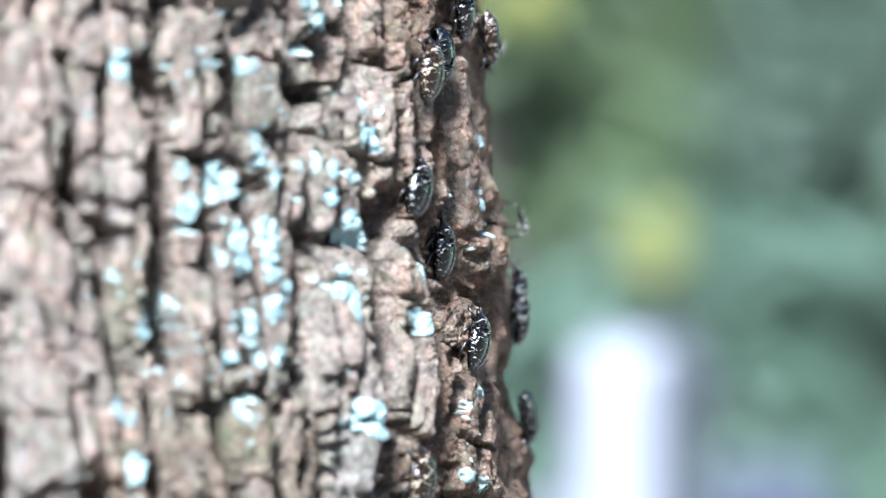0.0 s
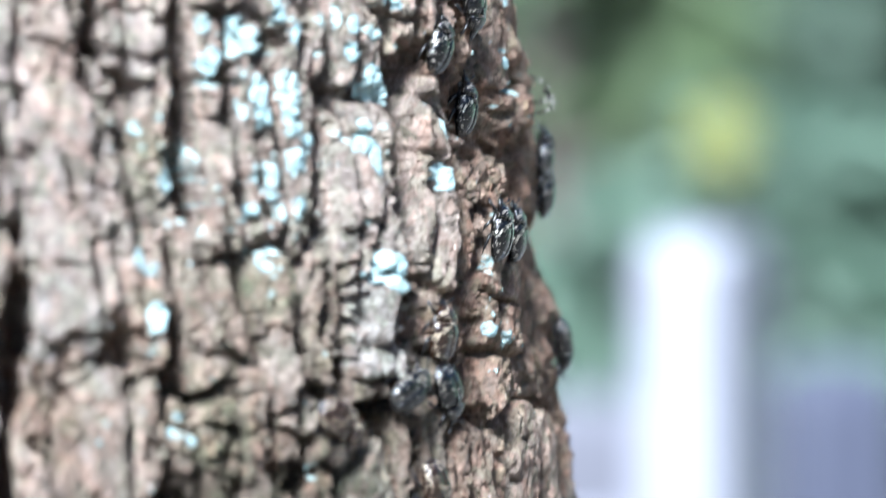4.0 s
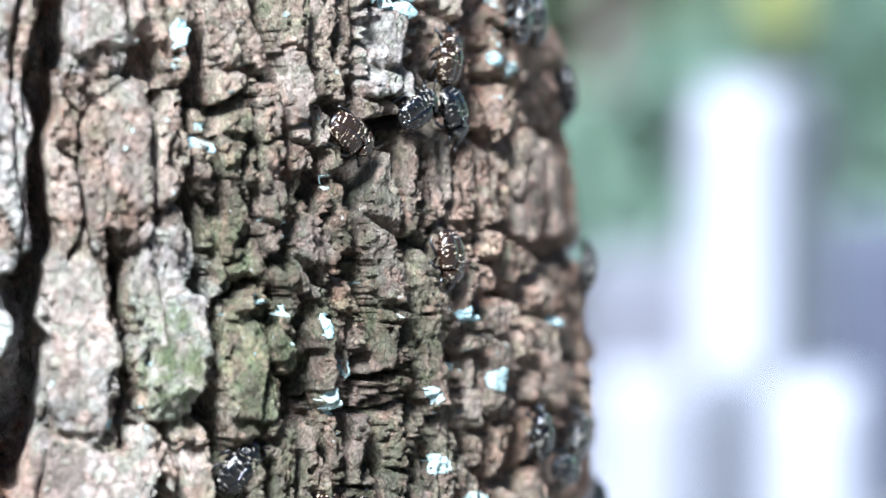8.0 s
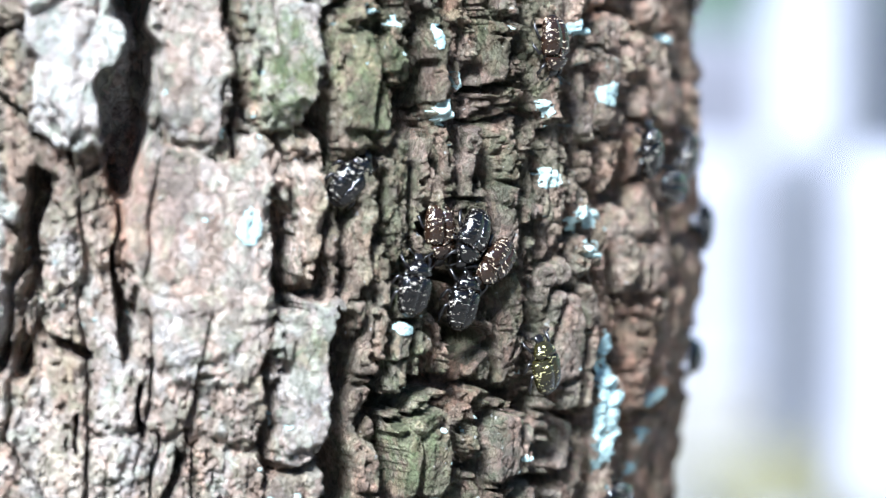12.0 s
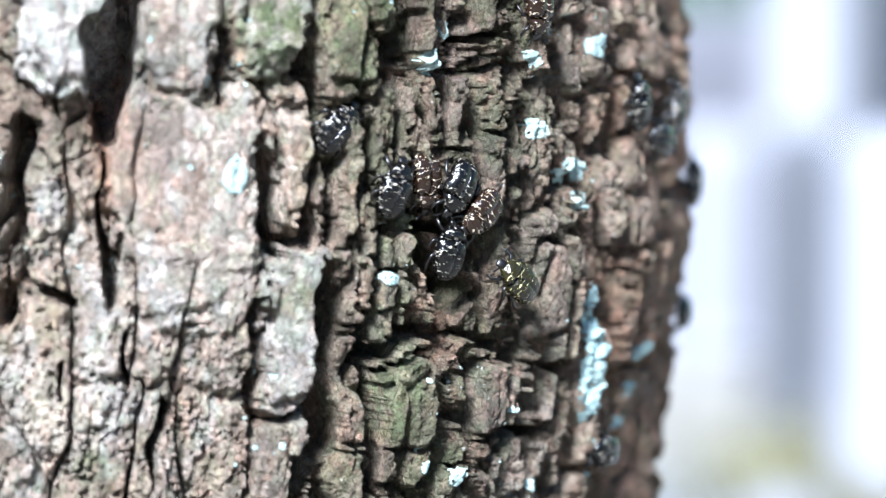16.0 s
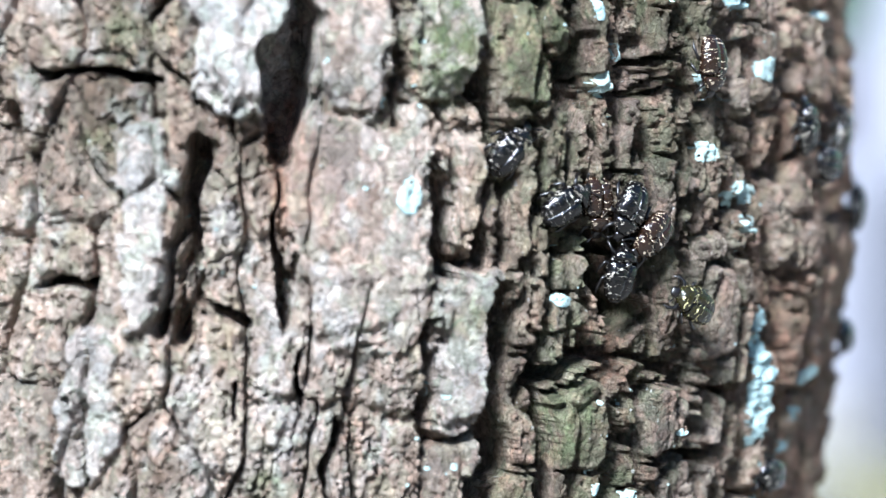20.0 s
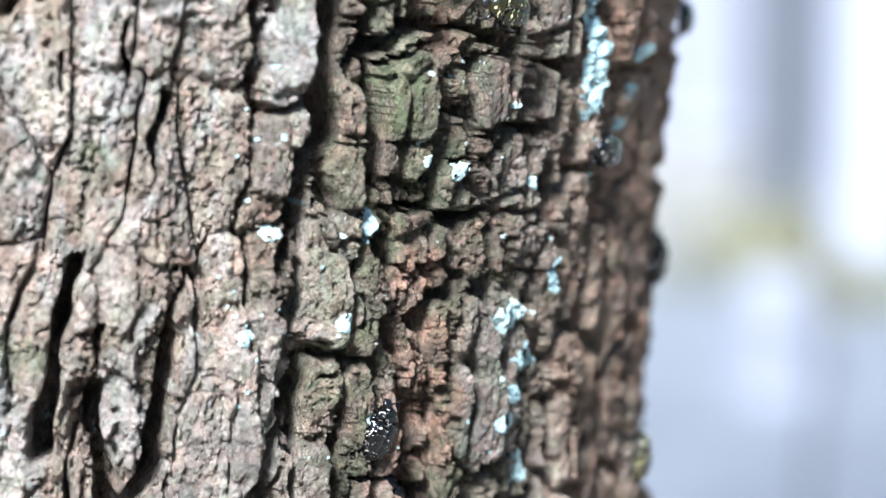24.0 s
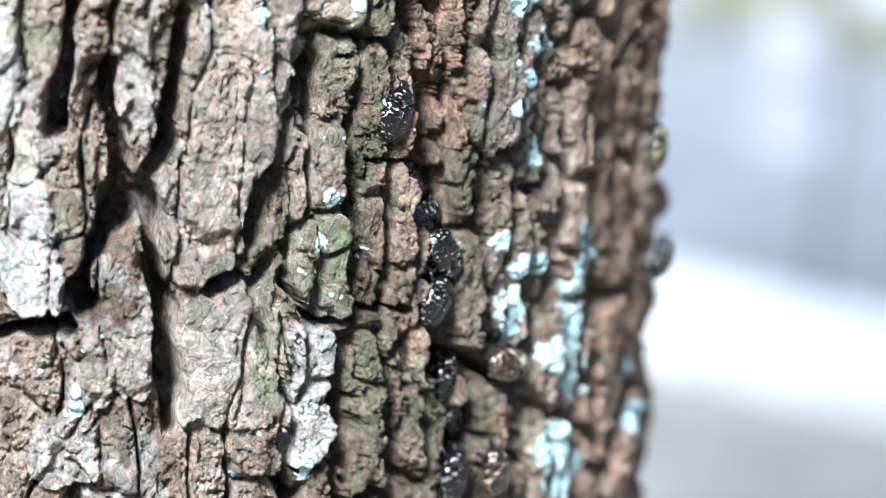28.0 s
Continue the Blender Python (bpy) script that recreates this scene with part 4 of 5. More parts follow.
# ---- flower chafers ----
def beetle(shell, label):
    """A flower chafer 25 mm long, head towards +y, standing on z = 0."""
    mm = 0.00107
    body = tagged(new("beetle"), label, "beetle", "chafers on the trunk")

    def dome(bm, side, stations, under):
        rings = []
        for y, x0, wide, high, base in stations:
            ring = []
            for k in range(9):
                a = math.pi / 2 * (1 - k / 8)
                ring.append(((x0 + wide * abs(math.cos(a)) ** 0.75) * side * mm, y * mm, (base + high * abs(math.sin(a)) ** 0.8) * mm))
            ring.append(((x0 + wide * 0.6) * side * mm, y * mm, (base - under) * mm))
            ring.append((x0 * side * mm, y * mm, (base - under) * mm))
            rings.append(ring)
        return loft(bm, rings)
    for side in (-1, 1):
        st = [(3.6, 0.1, 5.2, 2.6, 3.0), (2.6, 0.1, 6.0, 4.0, 2.8), (0.5, 0.1, 6.3, 4.7, 2.6), (-3.0, 0.1, 6.0, 4.8, 2.4),
              (-6.0, 0.1, 5.6, 4.4, 2.2), (-8.6, 0.1, 4.8, 3.4, 2.0), (-10.2, 0.1, 3.4, 2.2, 1.9), (-10.9, 0.1, 1.6, 0.9, 1.9)]
        part("elytron", dome(bmesh.new(), side, st, 0.7), shell, body)
    bm = bmesh.new()
    rings = []
    for y, w, z, t in ((3.9, 4.7, 4.4, 2.3), (4.4, 5.2, 4.4, 2.7), (6.0, 4.7, 4.2, 2.6), (7.6, 3.6, 3.8, 2.2), (8.7, 2.5, 3.4, 1.7), (9.0, 2.0, 3.2, 1.2)):
        rings.append([(w * math.copysign(abs(math.cos(a)) ** 0.8, math.cos(a)) * mm, y * mm, (z + t * math.sin(a)) * mm) for a in (math.tau * k / 18 for k in range(18))])
    part("pronotum", loft(bm, rings), shell, body)
    bm = bmesh.new()
    rings = []
    for y, w, z, t in ((8.7, 1.7, 3.0, 1.1), (9.6, 1.9, 2.8, 1.1), (10.6, 1.7, 2.4, 0.8), (11.3, 1.5, 2.1, 0.5), (11.5, 1.2, 2.0, 0.3)):
        rings.append([(w * math.copysign(abs(math.cos(a)) ** 0.6, math.cos(a)) * mm, y * mm, (z + t * math.sin(a)) * mm) for a in (math.tau * k / 12 for k in range(12))])
    part("head", loft(bm, rings), LEG, body)
    bm = bmesh.new()
    loft(bm, [[(x * mm, 3.8 * mm, z * mm) for x, z in ((-1.4, 6.4), (1.4, 6.4), (1.2, 7.2), (-1.2, 7.2))],
              [(x * mm, 0.6 * mm, z * mm) for x, z in ((-0.15, 6.9), (0.15, 6.9), (0.1, 7.5), (-0.1, 7.5))]])
    part("scutellum", bm, shell, body)
    bm = bmesh.new()
    rings = []
    for y, w, t in ((-11.2, 1.4, 0.6), (-10.4, 3.0, 1.2), (-7, 4.9, 1.7), (-2, 5.6, 1.9), (3, 5.2, 1.9), (6.5, 3.6, 1.5), (8.5, 1.8, 0.9)):
        rings.append([(w * math.cos(a) * mm, y * mm, (2.3 + t * math.sin(a)) * mm) for a in (math.tau * k / 16 for k in range(16))])
    part("abdomen", loft(bm, rings), LEG, body)
    for side in (-1, 1):
        for path in (((3.0, 6.0, 2.2), (5.2, 7.6, 2.2), (6.0, 9.6, 0.8), (5.4, 11.2, 0.0)),
                     ((4.0, 2.0, 1.6), (6.8, 2.4, 1.8), (7.6, 0.2, 0.4), (7.8, -1.6, -0.6)),
                     ((4.0, -2.0, 1.4), (6.6, -3.4, 1.6), (7.2, -6.6, 0.4), (6.6, -9.4, -0.6))):
            bm = bmesh.new()
            a, b, c, d = [Vector((side * x, y, z)) * mm for x, y, z in path]
            tube(bm, [a, a.lerp(b, 0.5), b, b.lerp(c, 0.2), c, c.lerp(d, 0.5), d], [x * mm for x in (0.7, 1.0, 0.6, 0.5, 0.75, 0.25, 0.2)])
            part("leg", bm, LEG, body)
        bm = bmesh.new()
        tube(bm, [Vector(p) * mm for p in ((side * 1.5, 9.8, 3.0), (side * 2.6, 10.9, 3.4), (side * 3.4, 11.2, 3.6), (side * 4.6, 12.2, 3.7), (side * 5.0, 12.5, 3.7))],
             [x * mm for x in (0.22, 0.18, 0.3, 0.42, 0.15)])
        part("antenna", bm, LEG, body)
    return body


def fly():
    """A slender long-legged fly 12 mm long that stands off the bark, head towards +y."""
    mm = 0.0008
    body = tagged(new("fly"), "slender black-and-white banded fly on the bark's edge", "fly", "flies at the trunk")

    def barrel(name, stations, mat):
        bm = bmesh.new()
        part(name, loft(bm, [[(w * math.cos(a) * mm, y * mm, (z + w * math.sin(a)) * mm) for a in (math.tau * k / 10 for k in range(10))] for y, w, z in stations]), mat, body)
    barrel("thorax", ((0.6, 0.5, 5.4), (1.4, 1.0, 5.2), (2.8, 0.95, 4.8), (3.6, 0.4, 4.4)), LEG)
    barrel("head", ((3.5, 0.3, 4.4), (4.0, 0.7, 4.2), (4.6, 0.6, 4.0), (4.9, 0.2, 3.9)), LEG)
    barrel("proboscis", ((4.8, 0.16, 3.9), (6.2, 0.12, 3.2), (7.0, 0.08, 2.7)), LEG)
    for k in range(8):
        y, w, z = 0.6 - 0.9 * k, 0.75 - 0.05 * k, 5.4 + 0.42 * k
        barrel("abdomen_band", ((y, w * 0.9, z), (y - 0.3, w, z + 0.14), (y - 0.9, w * 0.85, z + 0.42)), (LEG, FLY_PALE)[k % 2])
    for side in (-1, 1):
        bm = bmesh.new()
        outline = ((0.2, 1.6), (0.9, 0.4), (1.4, -2.0), (1.4, -4.4), (0.9, -5.6), (0.4, -5.0), (0.2, -2.0))
        top = [bm.verts.new((side * x * mm, y * mm, (7.0 - 0.25 * x - 0.45 * y) * mm)) for x, y in outline]
        low = [bm.verts.new((v.co.x, v.co.y, v.co.z - 0.00008)) for v in top]
        bm.faces.new(top)
        bm.faces.new(low[::-1])
        for i in range(len(top)):
            bm.faces.new((top[i], low[i], low[(i + 1) % len(top)], top[(i + 1) % len(top)]))
        part("wing", bm, FLY_WING, body, smooth=False)
        for path in (((0.6, 2.8, 4.6), (2.0, 5.5, 6.2), (2.6, 8.5, 2.0), (2.4, 10.5, -4.5)), ((0.7, 2.0, 4.8), (2.8, 0.2, 8.4), (3.6, -2.4, 3.6), (4.0, -3.4, -4.5)),
                     ((0.6, 1.2, 5.0), (1.8, -3.0, 9.4), (2.4, -7.0, 5.2), (2.6, -9.5, -4.5))):
            a, b2, c, d = [Vector((side * x, y, z)) * mm for x, y, z in path]
            bm = bmesh.new()
            tube(bm, [a, b2, c, d], [0.00034, 0.0003, 0.00026, 0.0002], 6)
            leg = part("leg", bm, LEG, body)
            for p, q in ((a.lerp(b2, 0.85), b2), (b2.lerp(c, 0.8), c)):
                bm = bmesh.new()
                tube(bm, [p, q], [0.00038, 0.00035], 6)
                part("pale_ring", bm, FLY_PALE, leg)
    return body


TREE, TRUNK = build_tree()
lichens((92, 1600, 4.3, 5.5), (99, 1596, 3.1, 3.1), (138, 1619, 3.7, 2.8), (127, 1602, 2.4, 2.4), (141, 1603, 4.5, 4.4), (144, 1579, 3.6, 2.8), (145, 1571, 5.1, 4.8), (114, 1565, 3.2, 3.2), (126, 1561, 6.7, 7.5), (133, 1560, 2.9, 3.2), (117, 1552, 5.5, 5.5), (115, 1545, 3.2, 2.0))
lichens((101, 1540, 3.5, 3.9), (87, 1529, 2.1, 2.3), (135, 1539, 4.2, 9.6), (148, 1543, 5.7, 7.0), (146, 1533, 5.7, 5.6), (127, 1536, 2.4, 4.0), (119, 1532, 3.3, 2.4), (169, 1570, 5.8, 6.5), (154, 1563, 3.7, 4.4), (180, 1558, 4.9, 3.7), (193, 1566, 4.7, 2.9), (181, 1568, 3.7, 3.7))
lichens((203, 1592, 6.0, 4.2), (203, 1580, 5.6, 5.2), (183, 1547, 3.7, 4.9), (194, 1547, 9.3, 7.1), (205, 1547, 4.3, 4.2), (231, 1533, 4.3, 5.1), (178, 1528, 8.5, 5.7), (183, 1520, 3.1, 6.2), (227, 1514, 5.9, 5.1), (104, 1520, 4.0, 4.3), (97, 1511, 3.9, 4.7), (104, 1508, 2.9, 3.5))
lichens((105, 1497, 4.9, 5.5), (93, 1496, 2.6, 2.3), (134, 1513, 5.9, 5.2), (137, 1506, 3.0, 2.0), (127, 1500, 2.6, 3.4), (142, 1500, 5.6, 3.6), (148, 1503, 3.1, 2.8), (154, 1526, 3.8, 2.4), (148, 1519, 4.7, 4.4), (83, 1484, 5.0, 5.0), (85, 1464, 4.6, 5.0), (129, 1482, 2.9, 2.8))
lichens((135, 1487, 2.0, 2.0), (186, 1479, 10.8, 7.4), (173, 1627, 4.6, 2.9), (182, 1621, 6.2, 4.1), (179, 1611, 4.6, 2.9), (197, 1630, 5.4, 3.4), (269, 1488, 3.5, 2.2), (255, 1483, 4.3, 3.0), (252, 1457, 4.2, 3.0), (305, 1586, 5.2, 3.2), (292, 1560, 3.6, 2.3), (298, 1550, 5.1, 3.2))
lichens((91, 1424, 4.0, 4.1), (90, 1437, 1.8, 2.1), (89, 1430, 1.8, 1.6), (142, 1409, 2.6, 3.8), (130, 1355, 2.3, 4.2), (134, 1326, 3.6, 4.2), (143, 1337, 2.1, 3.0), (120, 1393, 2.0, 1.7), (186, 1298, 3.9, 3.5), (208, 1356, 4.4, 3.1), (202, 1336, 2.5, 2.2), (225, 1329, 5.1, 4.0))
lichens((267, 1453, 4.8, 3.7), (284, 1349, 3.0, 1.8), (180, 1325, 3.2, 3.0))
lichens((211, 1281, 7.0, 4.4), (211, 1269, 5.0, 3.1), (290, 1349, 3.7, 2.3), (173, 1251, 1.9, 2.6), (110, 1246, 2.9, 2.1), (226, 1221, 3.6, 9.3), (227, 1207, 5.2, 3.3), (227, 1193, 7.3, 8.4), (103, 1365, 1.4, 1.2), (112, 1361, 2.4, 1.7), (49, 1287, 4.6, 7.0), (59, 1213, 2.6, 3.3))
lichens((42, 1321, 1.7, 2.4), (143, 1204, 1.7, 2.6), (278, 1200, 5.5, 3.5), (175, 1190, 2.2, 1.3))
lichens((-20, 1259, 1.2, 1.4))
lichens((150, 1167, 3.4, 3.1), (193, 1158, 3.5, 2.3), (135, 1172, 2.1, 2.2), (71, 1150, 4.0, 3.0), (113, 1149, 2.0, 6.0), (267, 1171, 4.6, 2.9), (276, 1185, 3.9, 2.5), (72, 1186, 1.8, 2.1), (237, 1154, 3.0, 1.9))
lichens((104, 1113, 4.3, 3.9), (213, 1119, 4.0, 6.0), (64, 1111, 3.5, 3.0), (186, 1105, 6.1, 5.0), (200, 1087, 5.2, 5.5), (192, 1073, 4.9, 3.2), (183, 1009, 4.7, 3.2), (97, 1038, 3.3, 3.9), (92, 1022, 2.8, 3.5), (46, 1125, 1.3, 1.3), (240, 1003, 6.0, 5.8), (221, 1183, 3.8, 6.8))
lichens((202, 1041, 3.0, 5.6), (79, 1101, 1.8, 1.7))
lichens((185, 1063, 5.1, 3.2), (196, 996, 5.0, 4.7), (188, 980, 6.9, 7.0), (189, 972, 4.8, 4.7), (207, 994, 3.9, 3.8), (242, 986, 7.1, 5.9), (233, 974, 9.4, 7.3), (226, 954, 10.7, 6.8), (235, 960, 8.6, 5.9), (202, 962, 4.5, 5.3), (241, 938, 7.0, 7.4), (223, 914, 11.3, 7.3))
lichens((228, 900, 11.9, 7.4), (-1, 971, 2.1, 3.1), (-1, 964, 3.3, 4.0), (-8, 1078, 1.6, 2.1), (88, 933, 4.7, 6.8), (121, 1073, 3.5, 3.5), (302, 904, 7.0, 5.2), (296, 927, 6.6, 4.1), (59, 932, 2.2, 1.8))


def lichen_specks():
    """Countless small flecks of the same lichen scattered round the crusts."""
    rng = random.Random(5)
    verts, faces = [], []
    for s, z in lichen_at * 5:
        s, z, r = s + rng.gauss(0, 12), z + rng.gauss(0, 15), rng.uniform(0.4, 1.3)
        if not (S0 + 5 < s < S1 - 5 and Z0 + 5 < z < Z1 - 5):
            continue
        b = len(verts)
        for k in range(8):
            q = r * rng.uniform(0.6, 1.2) if k else 0
            x, y = s + q * math.cos(k * math.tau / 7), z + q * math.sin(k * math.tau / 7)
            up = float(relief_at(x, y)) + (0.45 if k else 0.6)
            verts.append((float(axis_x(y / 1000)) + (RADIUS + up) / 1000 * math.sin(x / RADIUS), -(RADIUS + up) / 1000 * math.cos(x / RADIUS), y / 1000))
        faces += [(b, b + 1 + k, b + 1 + (k + 1) % 7) for k in range(7)]
    ob = new("lichen_specks", mesh_from("lichen_specks", verts, faces, LICHEN))
    ob.parent = TREE
    tagged(ob, "scattered pale specks of lichen", kind="stuff")


lichen_specks()
FLY_PALE = plain("pale_band", (0.36, 0.35, 0.31), 0.6, 0, 900)
FLY_WING = plain("fly_wing", (0.42, 0.40, 0.34), 0.35, 0, 1500, 0.9)
KINDS = (beetle(BLACK_SHELL, "glossy black flower chafer with cream flecks clinging to the bark"),
         beetle(BRONZE_SHELL, "glossy bronze-brown flower chafer with golden flecks clinging to bark"),
         beetle(GREEN_SHELL, "glossy green-bronze flower chafer with golden flecks feeding on sap"),
         beetle(WET_SHELL, "wet jet-black flower chafer wedged in a bark crevice"))
used_kind = [False] * 4


def settle(kind, m):
    """The first of a kind stays itself, the others are copies."""
    if not used_kind[kind]:
        used_kind[kind] = True
        KINDS[kind].matrix_basis = m
        return KINDS[kind]
    return copy_thing(KINDS[kind], m)


for s, z, heading, kind in (
        (153, 1426, 125, 1),
        (211, 1457, 5, 1),
        (210, 1434, 160, 0),
        (188, 1437, 60, 0),
        (341, 1369, 10, 0),
        (251, 1305, -10, 0),
        (300, 1300, 20, 0),
        (268, 1289, 100, 0),
        (92, 1303, 40, 0),
        (130, 1280, 180, 1),
        (141, 1278, -152, 0),
        (151, 1268, -126, 1),
        (137, 1255, 12, 0),
        (358, 1264, 30, 0),
        (358, 1207, 80, 0),
        (240, 1165, -80, 0),
        (345, 1103, 0, 0),
):
    settle(kind, on_bark(s, z, heading, 0.5 if s > 318 else 3.0 if s > 240 else 4.0 if s == 137 else 0.0, *((8.0, 0.76) if z < 1060 and s < 180 else (6.0, 0.30) if s == 92 else ())))
for s, z, heading, kind in (
        (282, 1030, 0, 2),
        (294, 979, 70, 0),
        (124, 1069, 20, 0),
        (143, 1037, -35, 3),
        (147, 1022, 70, 3),
        (151, 1008, 150, 3),
        (147, 991, 25, 3),
        (186, 957, 100, 1),
        (162, 954, 20, 3),
        (167, 939, -30, 3),
        (158, 917, 10, 3),
        (177, 915, -10, 1),
        (241, 1608, 10, 1),
        (232, 1564, 20, 0),
        (292, 1636, -20, 0),
        (260, 1542, 10, 0),
        (358, 1527, 20, 0),
):
    settle(kind, on_bark(s, z, heading, 0.5 if s > 318 else 9.0 if s > 270 and z < 1040 else 0.0, *((8.0, 0.84) if z < 1060 and s < 180 else (7.0, 0.4) if z == 1069 else ())))


# ---- the ground and what stands behind ----
def seen_at(az, el, dist, eye=(0.01, -1.39, 1.40)):
    """A place that many metres off in plan, by its bearing and its height angle from the camera's stand."""
    a = radians(az)
    return Vector((eye[0] + dist * math.sin(a), eye[1] + dist * math.cos(a), eye[2] + dist * math.tan(radians(el))))


def ground():
    n = 120
    xs = np.concatenate([-np.geomspace(900, 12, 20), np.linspace(-10, 12, n), np.geomspace(14, 900, 20)])
    ys = np.concatenate([-np.geomspace(900, 6, 18), np.linspace(-4, 20, n), np.geomspace(22, 900, 20)])
    X, Y = np.meshgrid(xs, ys)
    near = np.exp(-(X ** 2 + Y ** 2) / 400)
    Zs = near * (0.03 * fbm(X * 1.3, Y * 1.3, 101) + 0.012 * fbm(X * 6, Y * 6, 107)) - 0.02
    w = len(xs)
    r, c = np.meshgrid(np.arange(len(ys) - 1), np.arange(w - 1), indexing="ij")
    ids = np.stack([r * w + c, r * w + c + 1, (r + 1) * w + c + 1, (r + 1) * w + c], -1).reshape(-1, 4)
    ob = new("ground", mesh_from("ground", np.stack([X, Y, Zs], -1).reshape(-1, 3), ids, SOIL))
    tagged(ob, "bare pale brown earth with sparse green", "ground", kind="structure")


def box(bm, size, at=(0, 0, 0), bevel=0.0):
    made = bmesh.ops.create_cube(bm, size=1.0, matrix=Matrix.Translation(at) @ Matrix.Diagonal((*size, 1)))
    if bevel:
        edges = list({e for v in made["verts"] for e in v.link_edges})
        bmesh.ops.bevel(bm, geom=edges, offset=bevel, segments=2, affect='EDGES', profile=0.5)
    return bm


def pillar(az, dist, width, depth, top, turn, label, mat=STONE):
    """A stone shaft that narrows a little upwards to a rounded head."""
    p = seen_at(az, 0, dist)
    ob = tagged(new("stone_pillar"), label, "pillar", "white stone pillars")
    ob.matrix_basis = pose(p.x, p.y, 0, 0, 0, turn)

    def block(z):
        rings = []
        for h0, k in z:
            x, y, c = width / 2 * k, depth / 2 * k, 0.12 * min(width, depth)
            rings.append([(-x + c, -y, h0), (x - c, -y, h0), (x, -y + c, h0), (x, y - c, h0), (x - c, y, h0), (-x + c, y, h0), (-x, y - c, h0), (-x, -y + c, h0)])
        return loft(bmesh.new(), rings)
    head = min(0.4 * width, 0.3 * top)
    part("shaft", block([(-0.02, 1.06), (top * 0.5, 1.03), (top - head, 1.0)]), mat, ob, smooth=False)
    part("cap", block([(top - head, 1.0), (top - 0.5 * head, 0.94), (top - 0.2 * head, 0.82), (top, 0.6)]), mat, ob, smooth=False)
    part("plinth", box(bmesh.new(), (width * 1.16, depth * 1.16, 0.08), (0, 0, 0.02), 0.015), mat, ob)
    return ob


def leaf_cloud(name, blobs, size, mat, parent, seed, label=""):
    """A crown of many small folded leaves gathered in uneven clumps."""
    rng = random.Random(seed)
    verts, faces = [], []
    for c, r, count in blobs:
        for _ in range(count):
            d = Vector((rng.gauss(0, 1), rng.gauss(0, 1), rng.gauss(0, 1))).normalized()
            p = Vector(c) + Vector((d.x * r[0], d.y * r[1], d.z * r[2])) * (0.55 + 0.5 * rng.random())
            q = Euler((rng.uniform(-1, 1), rng.uniform(-1, 1), rng.uniform(0, 6.28))).to_matrix()
            k = size * rng.uniform(0.6, 1.3)
            b = len(verts)
            verts += [p + q @ (Vector(v) * k) for v in ((0, -0.5, 0), (0.28, 0, 0.08), (0, 0.5, 0), (-0.28, 0, 0.08))]
            faces += [(b, b + 1, b + 2), (b, b + 2, b + 3)]
    ob = new(name, mesh_from(name, verts, faces, mat, False))
    ob.parent = parent
    return tagged(ob, label)


def leafy_tree(at, height, spread, mat, label, seed, leaf=0.16, low=0.1):
    rng = random.Random(seed)
    tree = tagged(new("tree"), label, "tree", "trees behind")
    tree.matrix_basis = pose(at.x, at.y, -0.03)
    bm = bmesh.new()
    tube(bm, [(0, 0, 0), (0.05, 0, height * 0.3), (-0.04, 0.05, height * 0.6), (0, 0, height * 0.95)], [0.13, 0.10, 0.07, 0.02], 10)
    part("trunk", bm, WOOD, tree)
    blobs = []
    for k in range(14):
        z = height * (low + (0.95 - low) * (k + rng.random()) / 14)
        a = rng.uniform(0, 6.28)
        r = spread * (1.05 - 0.75 * z / height) * rng.uniform(0.45, 0.8)
        end = Vector((math.cos(a) * r, math.sin(a) * r, z))
        bm = bmesh.new()
        tube(bm, [(0, 0, z * 0.85), end * 0.5 + Vector((0, 0, z * 0.45)), end], [0.04, 0.025, 0.01], 6)
        part("limb", bm, WOOD, tree)
        blobs.append((end, (spread * 0.42, spread * 0.42, height * 0.075), 330))
    leaf_cloud("crown", blobs, leaf, mat, tree, seed + 1)
    return tree


def backdrop():
    """A plain green ring closing the place, added mostly unseen to cut low skylight."""
    verts, faces = [], []
    for k in range(120):
        a = math.tau * k / 120
        for z, r in ((-0.5, 34), (7 + 2.5 * noise.noise(Vector((math.cos(a) * 6, math.sin(a) * 6, 1))), 34), (12.5 + 4 * noise.noise(Vector((math.cos(a) * 9, math.sin(a) * 9, 4))), 38)):
            verts.append((r * math.sin(a), r * math.cos(a), z))
    for k in range(120):
        b, c = 3 * k, 3 * ((k + 1) % 120)
        faces += [(b, c, c + 1, b + 1), (b + 1, c + 1, c + 2, b + 2)]
    tagged(new("backdrop", mesh_from("backdrop", verts, faces, plain("ring_green", (0.12, 0.175, 0.12), 0.9, 0, 0.5, 0.6))), "plain green ring like distant wood, added to cut low skylight", "backdrop", kind="structure")


backdrop()
ground()
pillar(13.5, 9.7, 0.25, 0.74, 1.56, -27, "tall weathered white stone pillar standing on bare earth")
pillar(14.7, 7.2, 0.20, 0.34, 0.86, -27, "white stone pillar of hip height by the paving")
pillar(11.35, 9.6, 0.27, 0.24, 0.69, 14, "low white stone block standing on bare earth")
pillar(12.75, 5.85, 0.115, 0.115, 0.27, 20, "short white marker stone on the paving")
pillar(11.35, 13.0, 0.52, 0.30, 0.93, 8, "pale grey-lavender stone block before the trees", plain("lavender_stone", (0.092, 0.090, 0.106), 0.7, 0, 8, 0.15, 0.004))
pillar(15.8, 12.0, 0.46, 0.30, 1.10, 14, "slate-blue stone block before the trees", SLATE)


# the shade on this block is put into its grey colour
pillar(13.0, 8.4, 0.20, 0.20, 0.77, 24, "stone block between the white pillars, greyed as in shade", plain("shaded_stone", (0.074, 0.076, 0.088), 0.7, 0, 8, 0.25, 0.004))


